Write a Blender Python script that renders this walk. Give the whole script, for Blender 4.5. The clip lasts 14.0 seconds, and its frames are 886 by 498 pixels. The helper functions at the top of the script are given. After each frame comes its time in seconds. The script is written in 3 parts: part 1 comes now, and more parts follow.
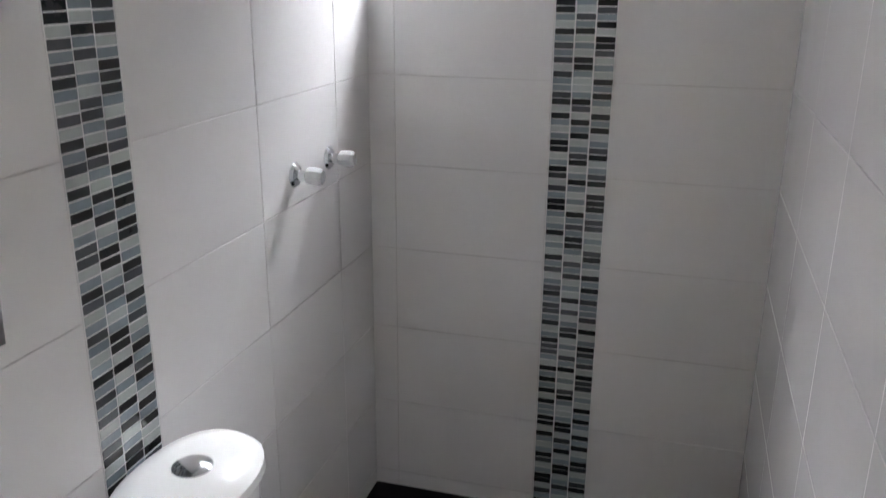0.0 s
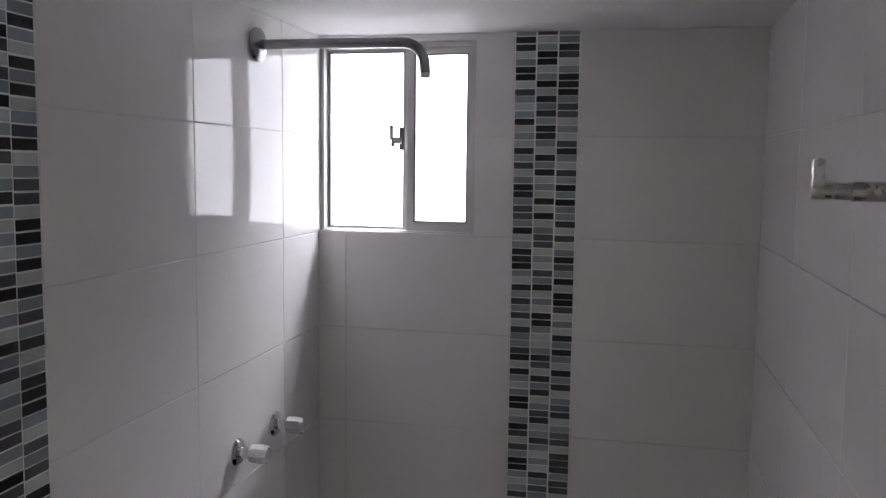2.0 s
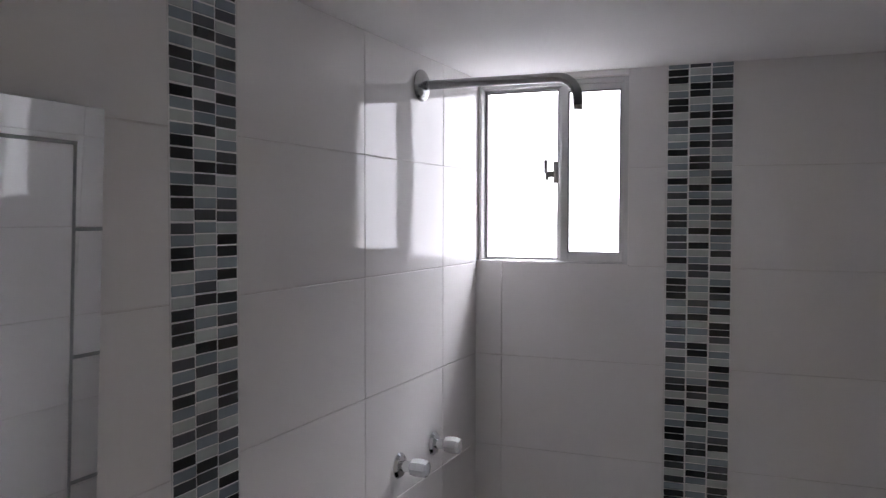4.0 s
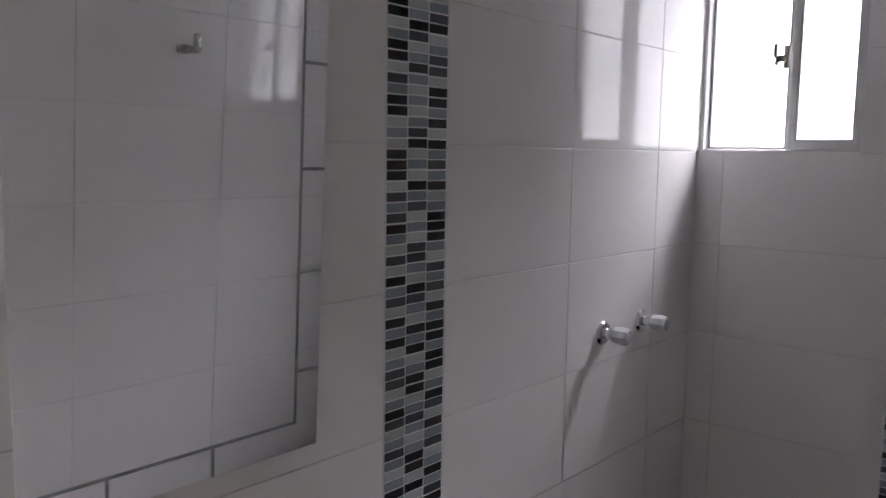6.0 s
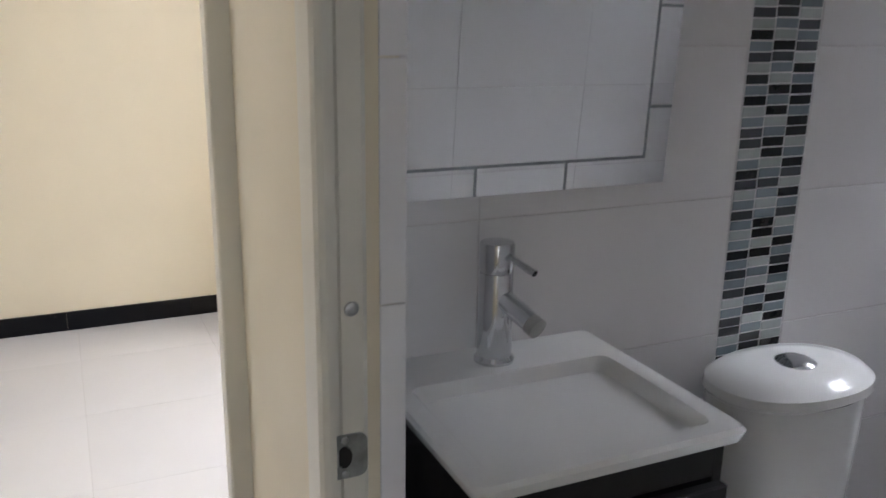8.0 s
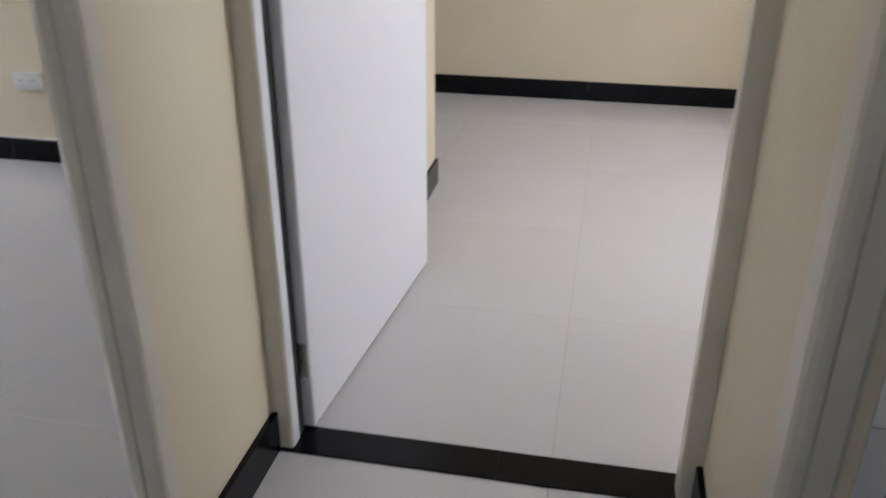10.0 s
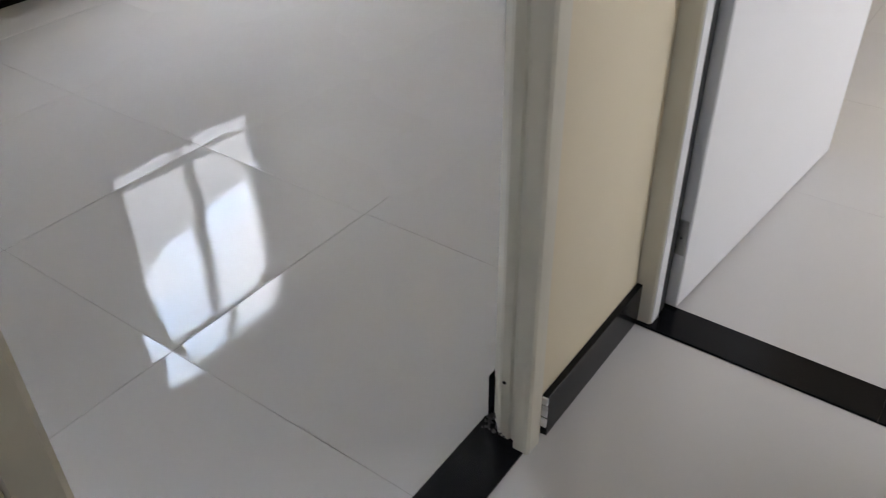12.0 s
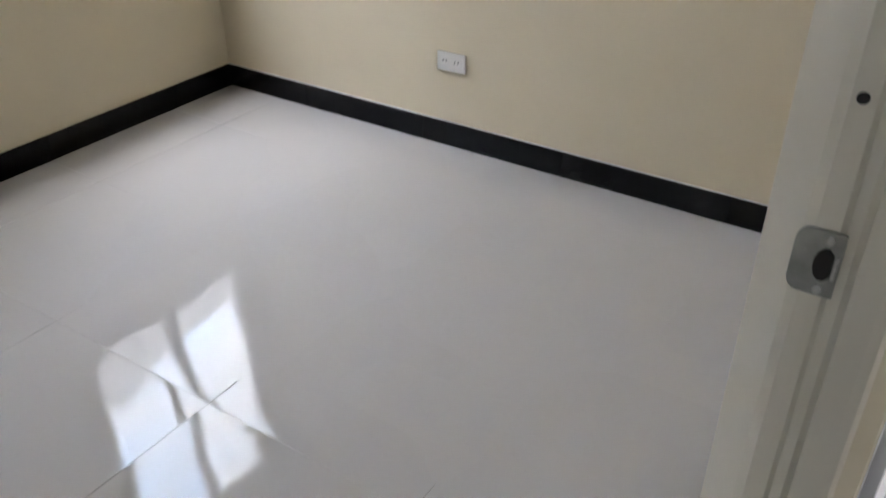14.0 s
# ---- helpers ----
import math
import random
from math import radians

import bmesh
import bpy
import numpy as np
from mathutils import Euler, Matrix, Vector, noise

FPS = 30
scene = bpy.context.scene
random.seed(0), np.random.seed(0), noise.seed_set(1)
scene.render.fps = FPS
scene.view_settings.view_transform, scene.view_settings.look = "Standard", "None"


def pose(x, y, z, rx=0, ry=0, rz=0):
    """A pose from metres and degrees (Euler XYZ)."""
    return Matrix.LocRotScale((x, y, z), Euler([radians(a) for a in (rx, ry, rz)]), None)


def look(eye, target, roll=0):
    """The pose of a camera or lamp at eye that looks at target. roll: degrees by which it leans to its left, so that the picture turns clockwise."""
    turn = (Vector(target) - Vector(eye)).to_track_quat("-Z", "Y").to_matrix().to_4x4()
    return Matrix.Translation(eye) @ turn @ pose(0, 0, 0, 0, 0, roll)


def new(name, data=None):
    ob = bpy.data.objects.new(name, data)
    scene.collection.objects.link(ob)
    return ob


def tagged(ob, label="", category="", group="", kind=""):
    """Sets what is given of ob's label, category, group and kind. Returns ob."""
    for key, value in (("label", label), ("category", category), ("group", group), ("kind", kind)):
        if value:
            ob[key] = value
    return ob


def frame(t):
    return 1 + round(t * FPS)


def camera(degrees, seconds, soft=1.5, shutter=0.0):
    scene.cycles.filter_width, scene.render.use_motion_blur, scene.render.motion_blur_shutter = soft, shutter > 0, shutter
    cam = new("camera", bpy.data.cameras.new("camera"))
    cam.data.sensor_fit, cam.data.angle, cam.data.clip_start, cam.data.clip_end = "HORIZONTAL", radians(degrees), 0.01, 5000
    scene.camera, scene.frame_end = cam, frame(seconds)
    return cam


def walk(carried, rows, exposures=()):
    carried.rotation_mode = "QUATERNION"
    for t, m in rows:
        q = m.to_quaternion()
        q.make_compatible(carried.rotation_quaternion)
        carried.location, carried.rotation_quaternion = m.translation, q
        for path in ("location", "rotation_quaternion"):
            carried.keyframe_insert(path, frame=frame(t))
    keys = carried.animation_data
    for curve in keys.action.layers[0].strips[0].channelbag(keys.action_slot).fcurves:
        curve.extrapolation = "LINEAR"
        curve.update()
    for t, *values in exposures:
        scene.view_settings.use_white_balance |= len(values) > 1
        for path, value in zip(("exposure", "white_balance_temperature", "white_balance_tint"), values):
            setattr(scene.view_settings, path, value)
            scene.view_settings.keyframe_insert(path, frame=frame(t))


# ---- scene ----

# ---- camera and walk ----
cam = camera(55.9, 14.0, soft=1.15, shutter=0.3)


def turn(x, y, z, yaw, pitch, roll):
    return pose(x, y, z, 90 + pitch, roll, yaw)


ROWS = [
    (0.0, look((0.848, 0.306, 1.554), (0.322, 2.133, 0.935), 0.4)),
    (0.5, look((0.830, 0.331, 1.609), (0.362, 2.219, 1.142), 0.5)),
    (1.0, look((0.833, 0.380, 1.653), (0.393, 2.296, 1.285), 0.8)),
    (1.5, look((0.818, 0.415, 1.687), (0.387, 2.350, 1.424), 0.5)),
    (2.0, look((0.782, 0.434, 1.725), (0.360, 2.379, 1.527), 0.7)),
    (2.5, look((0.756, 0.418, 1.738), (0.374, 2.037, 1.624), 0.6)),
    (5.0, look((0.867, 0.311, 1.602), (-0.145, 2.033, 1.507), 0.6)),
    (5.5, look((0.902, 0.296, 1.569), (-0.222, 1.942, 1.413), 0.8)),
    (6.0, look((0.963, 0.293, 1.535), (-0.322, 1.808, 1.307), 0.9)),
    (6.5, turn(1.014, 0.263, 1.500, 47.103, -8.778, -0.879)),
    (7.0, turn(1.080, 0.250, 1.454, 54.438, -10.454, -0.376)),
    (7.2, turn(1.094, 0.246, 1.446, 57.161, -11.798, -0.623)),
    (9.3, turn(1.011, 0.251, 1.108, 84.479, -20.593, -0.588)),
    (9.5, turn(1.013, 0.248, 1.092, 89.457, -22.037, -0.415)),
    (10.0, turn(0.973, 0.269, 1.021, 101.287, -25.837, -0.106)),
    (10.5, turn(0.981, 0.256, 0.990, 109.496, -29.905, 0.011)),
    (11.0, turn(0.981, 0.247, 0.993, 116.582, -33.450, 0.360)),
    (11.5, turn(0.969, 0.198, 0.985, 122.030, -35.506, 0.811)),
    (12.0, turn(0.911, 0.118, 0.989, 125.771, -36.315, 0.874)),
    (12.5, turn(0.840, 0.043, 1.046, 128.737, -37.495, 0.938)),
    (13.0, turn(0.752, -0.059, 1.069, 129.294, -36.922, 0.240)),
    (13.5, turn(0.648, -0.177, 1.143, 128.371, -36.179, 0.436)),
    (14.0, turn(0.635, -0.269, 1.203, 123.630, -32.275, 0.234)),
]
walk(cam, ROWS, exposures=[(0.0, 1.4, 6250, 13), (0.5, 0.50, 6280, 18), (1.5, 0.34, 6280, 19), (5.0, 0.36, 6280, 19), (6.0, 0.33, 6320, 20), (6.5, 0.20, 6400, 20), (7.0, 0.60, 6280, 16), (9.3, 0.15, 5950, 15), (10.2, -0.1, 6000, 16), (11.0, -0.06, 6120, 14), (12.5, 0.10, 6130, 14), (14.0, 0.20, 6110, 15)])

# ---- world and lights ----
world = bpy.data.worlds.new("overcast_sky")
scene.world = world
world.use_nodes = True
wn = world.node_tree.nodes
sky = wn.new("ShaderNodeTexSky")
sky.sky_type = "NISHITA"
sky.sun_disc = False
sky.sun_elevation, sky.sun_rotation = radians(48), radians(160)
wn["Background"].inputs["Strength"].default_value = 0.12
world.node_tree.links.new(sky.outputs["Color"], wn["Background"].inputs["Color"])

sun_data = bpy.data.lights.new("sun", "SUN")
sun_data.energy, sun_data.angle, sun_data.color = 0.8, radians(14), (1.0, 0.97, 0.92)
sun = new("sun", sun_data)
sun.matrix_world = look((3, -6, 9), (0, 0, 0))


def area_lamp(name, eye, target, w, h, watts, color=(0.96, 0.97, 1.0)):
    d = bpy.data.lights.new(name, "AREA")
    d.shape, d.size, d.size_y, d.energy, d.color = "RECTANGLE", w, h, watts, color
    ob = new(name, d)
    ob.matrix_world = look(eye, target)
    return ob


area_lamp("bath_sky_light", (0.0, 3.35, 2.88), (0.16, 2.45, 1.78), 1.4, 0.8, 190.0)
area_lamp("room_a_window_light", (-1.15, 1.76, 1.35), (-1.0, 0.0, 1.0), 1.1, 1.1, 17.5)
area_lamp("south_room_sky_light", (-1.02, -3.15, 3.05), (-0.75, -1.6, 0.0), 1.5, 0.5, 60.0)
# added fill lamp at the unseen east end, brightens hall walls and jambs
area_lamp("hall_fill_light", (2.55, 0.1, 1.05), (0.0, 0.1, 0.95), 0.6, 0.9, 1.7)

# ---- materials ----


def material(name, color, rough=0.5, metal=0.0, vary=0.06, scale=6.0, grain=120.0, bump=0.02, rnd=0.0, coat=0.0, wave=0.0, tint=None):
    m = bpy.data.materials.new(name)
    m.use_nodes = True
    nt = m.node_tree
    bs = nt.nodes["Principled BSDF"]
    bs.inputs["Metallic"].default_value = metal
    bs.inputs["Coat Weight"].default_value = coat
    bs.inputs["Coat Roughness"].default_value = 0.05
    tc = nt.nodes.new("ShaderNodeNewGeometry")
    big = nt.nodes.new("ShaderNodeTexNoise")
    big.inputs["Scale"].default_value, big.inputs["Detail"].default_value = scale, 4
    fine = nt.nodes.new("ShaderNodeTexNoise")
    fine.inputs["Scale"].default_value, fine.inputs["Detail"].default_value = grain, 3
    for n in (big, fine):
        nt.links.new(tc.outputs["Position"], n.inputs["Vector"])
    mix = nt.nodes.new("ShaderNodeMix")
    mix.data_type = "RGBA"
    c2 = tint if tint else tuple(c * (1 - 2.5 * vary) for c in color)
    mix.inputs["A"].default_value, mix.inputs["B"].default_value = (*color, 1), (*c2, 1)
    ramp = nt.nodes.new("ShaderNodeMapRange")
    ramp.inputs["From Min"].default_value, ramp.inputs["From Max"].default_value = 0.35, 0.75
    ramp.inputs["To Max"].default_value = 0.7
    nt.links.new(big.outputs["Fac"], ramp.inputs["Value"])
    nt.links.new(ramp.outputs["Result"], mix.inputs["Factor"])
    out = mix.outputs["Result"]
    if rnd:
        info = nt.nodes.new("ShaderNodeObjectInfo")
        hsv = nt.nodes.new("ShaderNodeHueSaturation")
        mr = nt.nodes.new("ShaderNodeMapRange")
        mr.inputs["To Min"].default_value, mr.inputs["To Max"].default_value = 1 - rnd, 1 + rnd
        nt.links.new(info.outputs["Random"], mr.inputs["Value"])
        nt.links.new(mr.outputs["Result"], hsv.inputs["Value"])
        nt.links.new(out, hsv.inputs["Color"])
        out = hsv.outputs["Color"]
    nt.links.new(out, bs.inputs["Base Color"])
    rr = nt.nodes.new("ShaderNodeMapRange")
    rr.inputs["To Min"].default_value, rr.inputs["To Max"].default_value = rough * 0.75, rough * 1.25
    nt.links.new(big.outputs["Fac"], rr.inputs["Value"])
    nt.links.new(rr.outputs["Result"], bs.inputs["Roughness"])
    bp = nt.nodes.new("ShaderNodeBump")
    bp.inputs["Strength"].default_value, bp.inputs["Distance"].default_value = bump, 0.002
    nt.links.new(fine.outputs["Fac"], bp.inputs["Height"])
    last = bp
    if wave:
        wv = nt.nodes.new("ShaderNodeTexNoise")
        wv.inputs["Scale"].default_value, wv.inputs["Detail"].default_value = 5.0, 1
        nt.links.new(tc.outputs["Position"], wv.inputs["Vector"])
        b2 = nt.nodes.new("ShaderNodeBump")
        b2.inputs["Strength"].default_value, b2.inputs["Distance"].default_value = 1.0, wave
        nt.links.new(wv.outputs["Fac"], b2.inputs["Height"])
        nt.links.new(bp.outputs["Normal"], b2.inputs["Normal"])
        last = b2
    nt.links.new(last.outputs["Normal"], bs.inputs["Normal"])
    return m


def clear(name, color, rough, ior=1.49):
    m = bpy.data.materials.new(name)
    m.use_nodes = True
    bs = m.node_tree.nodes["Principled BSDF"]
    bs.inputs["Base Color"].default_value = (*color, 1)
    bs.inputs["Transmission Weight"].default_value = 1.0
    bs.inputs["Roughness"].default_value, bs.inputs["IOR"].default_value = rough, ior
    return m


def glowing(name, color, strength):
    m = bpy.data.materials.new(name)
    m.use_nodes = True
    nt = m.node_tree
    nt.nodes.remove(nt.nodes["Principled BSDF"])
    em = nt.nodes.new("ShaderNodeEmission")
    em.inputs["Color"].default_value, em.inputs["Strength"].default_value = (*color, 1), strength
    nt.links.new(em.outputs["Emission"], nt.nodes["Material Output"].inputs["Surface"])
    return m


M_TILE = material("white_glazed_tile", (0.80, 0.785, 0.775), 0.06, vary=0.015, scale=3, grain=60, bump=0.01, rnd=0.012, wave=0.0006)
M_GROUT = material("grey_white_grout", (0.73, 0.705, 0.685), 0.8, vary=0.08, scale=9, bump=0.15)
M_GROUT_W = material("white_mosaic_grout", (0.80, 0.80, 0.79), 0.7, vary=0.05, scale=12, bump=0.15)
M_FLOOR = material("polished_white_porcelain", (0.63, 0.615, 0.60), 0.06, vary=0.02, scale=2.5, grain=90, bump=0.006, rnd=0.012, wave=0.0016)
M_FLOOR.node_tree.nodes["Principled BSDF"].inputs["Specular IOR Level"].default_value = 0.36
M_FGROUT = material("floor_grout", (0.36, 0.335, 0.30), 0.8, vary=0.1, scale=9, bump=0.1)
M_CREAM = material("cream_wall_paint", (0.75, 0.665, 0.49), 0.5, vary=0.025, scale=3.5, grain=260, bump=0.12)
M_CEIL = material("white_ceiling_paint", (0.80, 0.79, 0.78), 0.75, vary=0.02, scale=3, grain=200, bump=0.12)
M_FRAME = material("cream_enamel_steel", (0.72, 0.68, 0.57), 0.34, vary=0.05, scale=7, grain=160, bump=0.05)
M_DOOR = material("white_lacquered_wood", (0.86, 0.865, 0.88), 0.33, vary=0.015, scale=3, grain=180, bump=0.04)
M_DOOR_EDGE = material("grey_white_door_edge", (0.78, 0.78, 0.79), 0.5, vary=0.05, scale=14, bump=0.08)
M_BLACK = material("black_glazed_ceramic", (0.005, 0.005, 0.006), 0.20, vary=0.06, scale=10, grain=90, bump=0.02, rnd=0.1)
M_BLACK.node_tree.nodes["Principled BSDF"].inputs["Specular IOR Level"].default_value = 0.17
M_CHROME = material("chrome", (0.72, 0.73, 0.75), 0.10, metal=1.0, vary=0.04, scale=20, bump=0.0)
M_HOOK = material("dull_brushed_steel", (0.50, 0.49, 0.48), 0.28, metal=1.0, vary=0.05, scale=60, bump=0.05)
M_PIPE = material("dull_grey_chrome", (0.34, 0.34, 0.35), 0.22, metal=1.0, vary=0.1, scale=30, bump=0.02)
M_STRIKE = material("dull_greenish_steel", (0.36, 0.365, 0.335), 0.46, metal=0.85, vary=0.22, scale=45, bump=0.06)
M_STEEL = material("brushed_steel", (0.50, 0.50, 0.48), 0.34, metal=1.0, vary=0.08, scale=30, bump=0.04)
# shade inside holes and slots, put into the colour of flat pieces
M_DARKHOLE = material("dark_hole_colour", (0.02, 0.016, 0.012), 0.8, vary=0.2, scale=40)
M_ALU = material("aluminium_window_frame", (0.56, 0.56, 0.56), 0.40, metal=0.3, vary=0.04, scale=12, bump=0.03)
M_CERAMIC = material("white_vitreous_china", (0.84, 0.84, 0.82), 0.06, vary=0.01, scale=4, grain=40, bump=0.0)
M_WENGE = material("dark_wenge_laminate", (0.009, 0.007, 0.006), 0.5, vary=0.2, scale=14, grain=220, bump=0.08)
M_MIRROR = material("silvered_mirror", (0.88, 0.90, 0.90), 0.015, metal=1.0, vary=0.0, scale=2, bump=0.0)
M_ETCH = material("etched_mirror_line", (0.32, 0.34, 0.35), 0.5, vary=0.1, scale=30, bump=0.05)
M_ACRYLIC = clear("clear_acrylic", (0.97, 0.98, 0.98), 0.04)
M_ACRYLIC.node_tree.nodes["Principled BSDF"].inputs["Transmission Weight"].default_value = 0.6
M_PLASTIC = material("white_plastic", (0.80, 0.79, 0.76), 0.35, vary=0.02, scale=10, bump=0.02)
M_RUBBER = material("black_rubber", (0.02, 0.02, 0.02), 0.6, vary=0.1, scale=20)
M_PLASTER = material("raw_mortar", (0.10, 0.092, 0.085), 0.9, vary=0.15, scale=30, bump=0.4)
M_GLASS = clear("window_glass", (0.97, 0.98, 0.98), 0.0, 1.45)
M_SKYWHITE = glowing("bright_white_sky", (0.97, 0.98, 1.0), 3.6)


def cloudy_sky(name):
    """Bright cloudy sky above the dim roofline of the house across the yard."""
    m = glowing(name, (1, 1, 1), 52.0)
    nt = m.node_tree
    em = nt.nodes["Emission"]
    geo = nt.nodes.new("ShaderNodeNewGeometry")
    sep = nt.nodes.new("ShaderNodeSeparateXYZ")
    nt.links.new(geo.outputs["Position"], sep.inputs["Vector"])
    noi = nt.nodes.new("ShaderNodeTexNoise")
    noi.inputs["Scale"].default_value, noi.inputs["Detail"].default_value = 1.7, 3
    nt.links.new(geo.outputs["Position"], noi.inputs["Vector"])
    ramp = nt.nodes.new("ShaderNodeValToRGB")
    ramp.color_ramp.elements[0].position, ramp.color_ramp.elements[0].color = 0.40, (0.46, 0.58, 0.74, 1)
    ramp.color_ramp.elements[1].position, ramp.color_ramp.elements[1].color = 0.62, (1.0, 1.0, 1.0, 1)
    nt.links.new(noi.outputs["Fac"], ramp.inputs["Fac"])
    slope = nt.nodes.new("ShaderNodeMath")
    slope.operation = "MULTIPLY_ADD"
    slope.inputs[1].default_value, slope.inputs[2].default_value = ROOF_SLOPE, ROOF_Z
    nt.links.new(sep.outputs["X"], slope.inputs[0])
    above = nt.nodes.new("ShaderNodeMath")
    above.operation = "GREATER_THAN"
    nt.links.new(sep.outputs["Z"], above.inputs[0])
    nt.links.new(slope.outputs["Value"], above.inputs[1])
    mix = nt.nodes.new("ShaderNodeMix")
    mix.data_type = "RGBA"
    mix.inputs["A"].default_value = (0.09, 0.09, 0.09, 1)
    nt.links.new(above.outputs["Value"], mix.inputs["Factor"])
    nt.links.new(ramp.outputs["Color"], mix.inputs["B"])
    nt.links.new(mix.outputs["Result"], em.inputs["Color"])
    return m


ROOF_SLOPE, ROOF_Z = 0.30, 2.65
M_CLOUDS = cloudy_sky("cloudy_sky_over_roof")
M_FACADE = material("grey_neighbour_facade", (0.50, 0.48, 0.45), 0.85, vary=0.08, scale=1.5, grain=30, bump=0.2)
MOSAIC = [
    material("pale_grey_green_glass", (0.50, 0.54, 0.53), 0.10, vary=0.05, scale=40, rnd=0.10),
    material("blue_grey_glass", (0.27, 0.32, 0.35), 0.10, vary=0.06, scale=40, rnd=0.14),
    material("charcoal_glass", (0.085, 0.09, 0.10), 0.10, vary=0.1, scale=40, rnd=0.2),
    material("black_glass", (0.022, 0.023, 0.026), 0.09, vary=0.1, scale=40, rnd=0.2),
]

# ---- mesh helpers ----


def box(bm, x0, y0, z0, x1, y1, z1, bevel=0.0, segs=1):
    r = bmesh.ops.create_cube(bm, size=1.0)
    vs = r["verts"]
    for v in vs:
        v.co = Vector(((x0 + x1) / 2 + v.co.x * (x1 - x0), (y0 + y1) / 2 + v.co.y * (y1 - y0), (z0 + z1) / 2 + v.co.z * (z1 - z0)))
    if bevel:
        es = list({e for v in vs for e in v.link_edges})
        bmesh.ops.bevel(bm, geom=es, offset=bevel, segments=segs, profile=0.6, affect="EDGES")
    return bm


def boxes(*bs, bevel=0.0, segs=1):
    bm = bmesh.new()
    for b in bs:
        box(bm, *b, bevel=bevel, segs=segs)
    return bm


def prism(bm, pts, z0, z1):
    """Extrudes a plan outline from z0 to z1."""
    lo = [bm.verts.new((x, y, z0)) for x, y in pts]
    hi = [bm.verts.new((x, y, z1)) for x, y in pts]
    n = len(pts)
    bm.faces.new(hi)
    bm.faces.new(lo[::-1])
    for i in range(n):
        bm.faces.new((lo[i], lo[(i + 1) % n], hi[(i + 1) % n], hi[i]))
    bmesh.ops.recalc_face_normals(bm, faces=bm.faces)
    return bm


def lathe(bm, profile, segs=28, axis="z", at=(0, 0, 0)):
    """Turns (radius, height) pairs round an axis; closes both ends."""
    rings = []
    for r, h in profile:
        ring = []
        for i in range(segs):
            a = 2 * math.pi * i / segs
            p = (r * math.cos(a), r * math.sin(a), h)
            if axis == "x":
                p = (p[2], p[0], p[1])
            elif axis == "y":
                p = (p[1], p[2], p[0])
            ring.append(bm.verts.new(Vector(p) + Vector(at)))
        rings.append(ring)
    for a, b in zip(rings, rings[1:]):
        for i in range(segs):
            bm.faces.new((a[i], a[(i + 1) % segs], b[(i + 1) % segs], b[i]))
    bm.faces.new(rings[0][::-1])
    bm.faces.new(rings[-1])
    bmesh.ops.recalc_face_normals(bm, faces=bm.faces)
    return bm


def tube(bm, path, radius, segs=14):
    rings = []
    n = len(path)
    for i, p in enumerate(path):
        d = (Vector(path[min(i + 1, n - 1)]) - Vector(path[max(i - 1, 0)])).normalized()
        side = d.cross(Vector((0, 1, 0.02))).normalized()
        up = side.cross(d).normalized()
        rings.append([bm.verts.new(Vector(p) + radius * (math.cos(2 * math.pi * k / segs) * side + math.sin(2 * math.pi * k / segs) * up)) for k in range(segs)])
    for a, b in zip(rings, rings[1:]):
        for i in range(segs):
            bm.faces.new((a[i], a[(i + 1) % segs], b[(i + 1) % segs], b[i]))
    bm.faces.new(rings[0][::-1])
    bm.faces.new(rings[-1])
    bmesh.ops.recalc_face_normals(bm, faces=bm.faces)
    return bm


def mesh_of(name, bm, mat, smooth=False):
    me = bpy.data.meshes.new(name)
    bm.to_mesh(me)
    bm.free()
    me.materials.append(mat)
    if smooth:
        me.shade_smooth()
        me.set_sharp_from_angle(angle=radians(32))
    return me


def part(name, bm, mat, parent, label="", smooth=False):
    ob = new(name, mesh_of(name, bm, mat, smooth))
    ob.parent = parent
    if label:
        ob["label"] = label
    return ob


def struct(name, bm, mat, label, category):
    return tagged(new(name, mesh_of(name, bm, mat)), label, category, kind="structure")


def thing(name, label, category, at=(0, 0, 0), group=""):
    ob = new(name)
    ob.location = at
    return tagged(ob, label, category, group)


# ---- plan ----
BW, BL = 1.094, 2.5          # bathroom width and far wall
BC, RC = 2.052, 2.32         # bathroom and room ceilings
Z0 = 0.015                   # floor of hall and rooms
HB = 0.081                   # skirting height
HS, HN = -0.275, 0.480       # hall side walls, south and north face
AX0, AX1 = -0.179, -0.252    # wall of the west door, hall and room face
BY1 = -0.349                 # room face of the south wall
WB_X0, WB_X1, WB_Z0, WB_Z1 = -1.40, -0.63, 0.81, 2.02   # south room window
FB = 0.554                    # inner face of the bathroom's front wall
DH = 2.05                    # door height

# bathroom shell
wall_w = struct("wall_bath_west", boxes((-0.11, FB, -0.05, -0.0022, BL + 0.12, RC)), M_GROUT, "white glazed tile wall with a glass mosaic band", "wall")
wall_e = struct("wall_bath_east", boxes((BW + 0.0022, FB, -0.05, BW + 0.11, BL + 0.12, RC)), M_GROUT, "white glazed tile wall with pale joints", "wall")
WX0, WX1, WZ0, WZ1 = 0.002, 0.414, 1.552, 2.036
wall_n = struct("wall_bath_north", boxes(
    (-0.0022, BL + 0.0022, -0.05, BW + 0.0022, BL + 0.12, WZ0 - 0.002),
    (WX1 + 0.002, BL + 0.0022, WZ0 - 0.002, BW + 0.0022, BL + 0.12, RC),
    (-0.0022, BL + 0.0022, WZ1, WX1 + 0.002, BL + 0.12, RC)), M_GROUT, "white tile wall with a small window and mosaic band", "wall")
ceil_bath = struct("ceiling_bath", boxes((-0.002, FB, BC, BW + 0.002, BL + 0.002, BC + 0.06)), M_CEIL, "plain white painted ceiling of the bathroom", "ceiling")
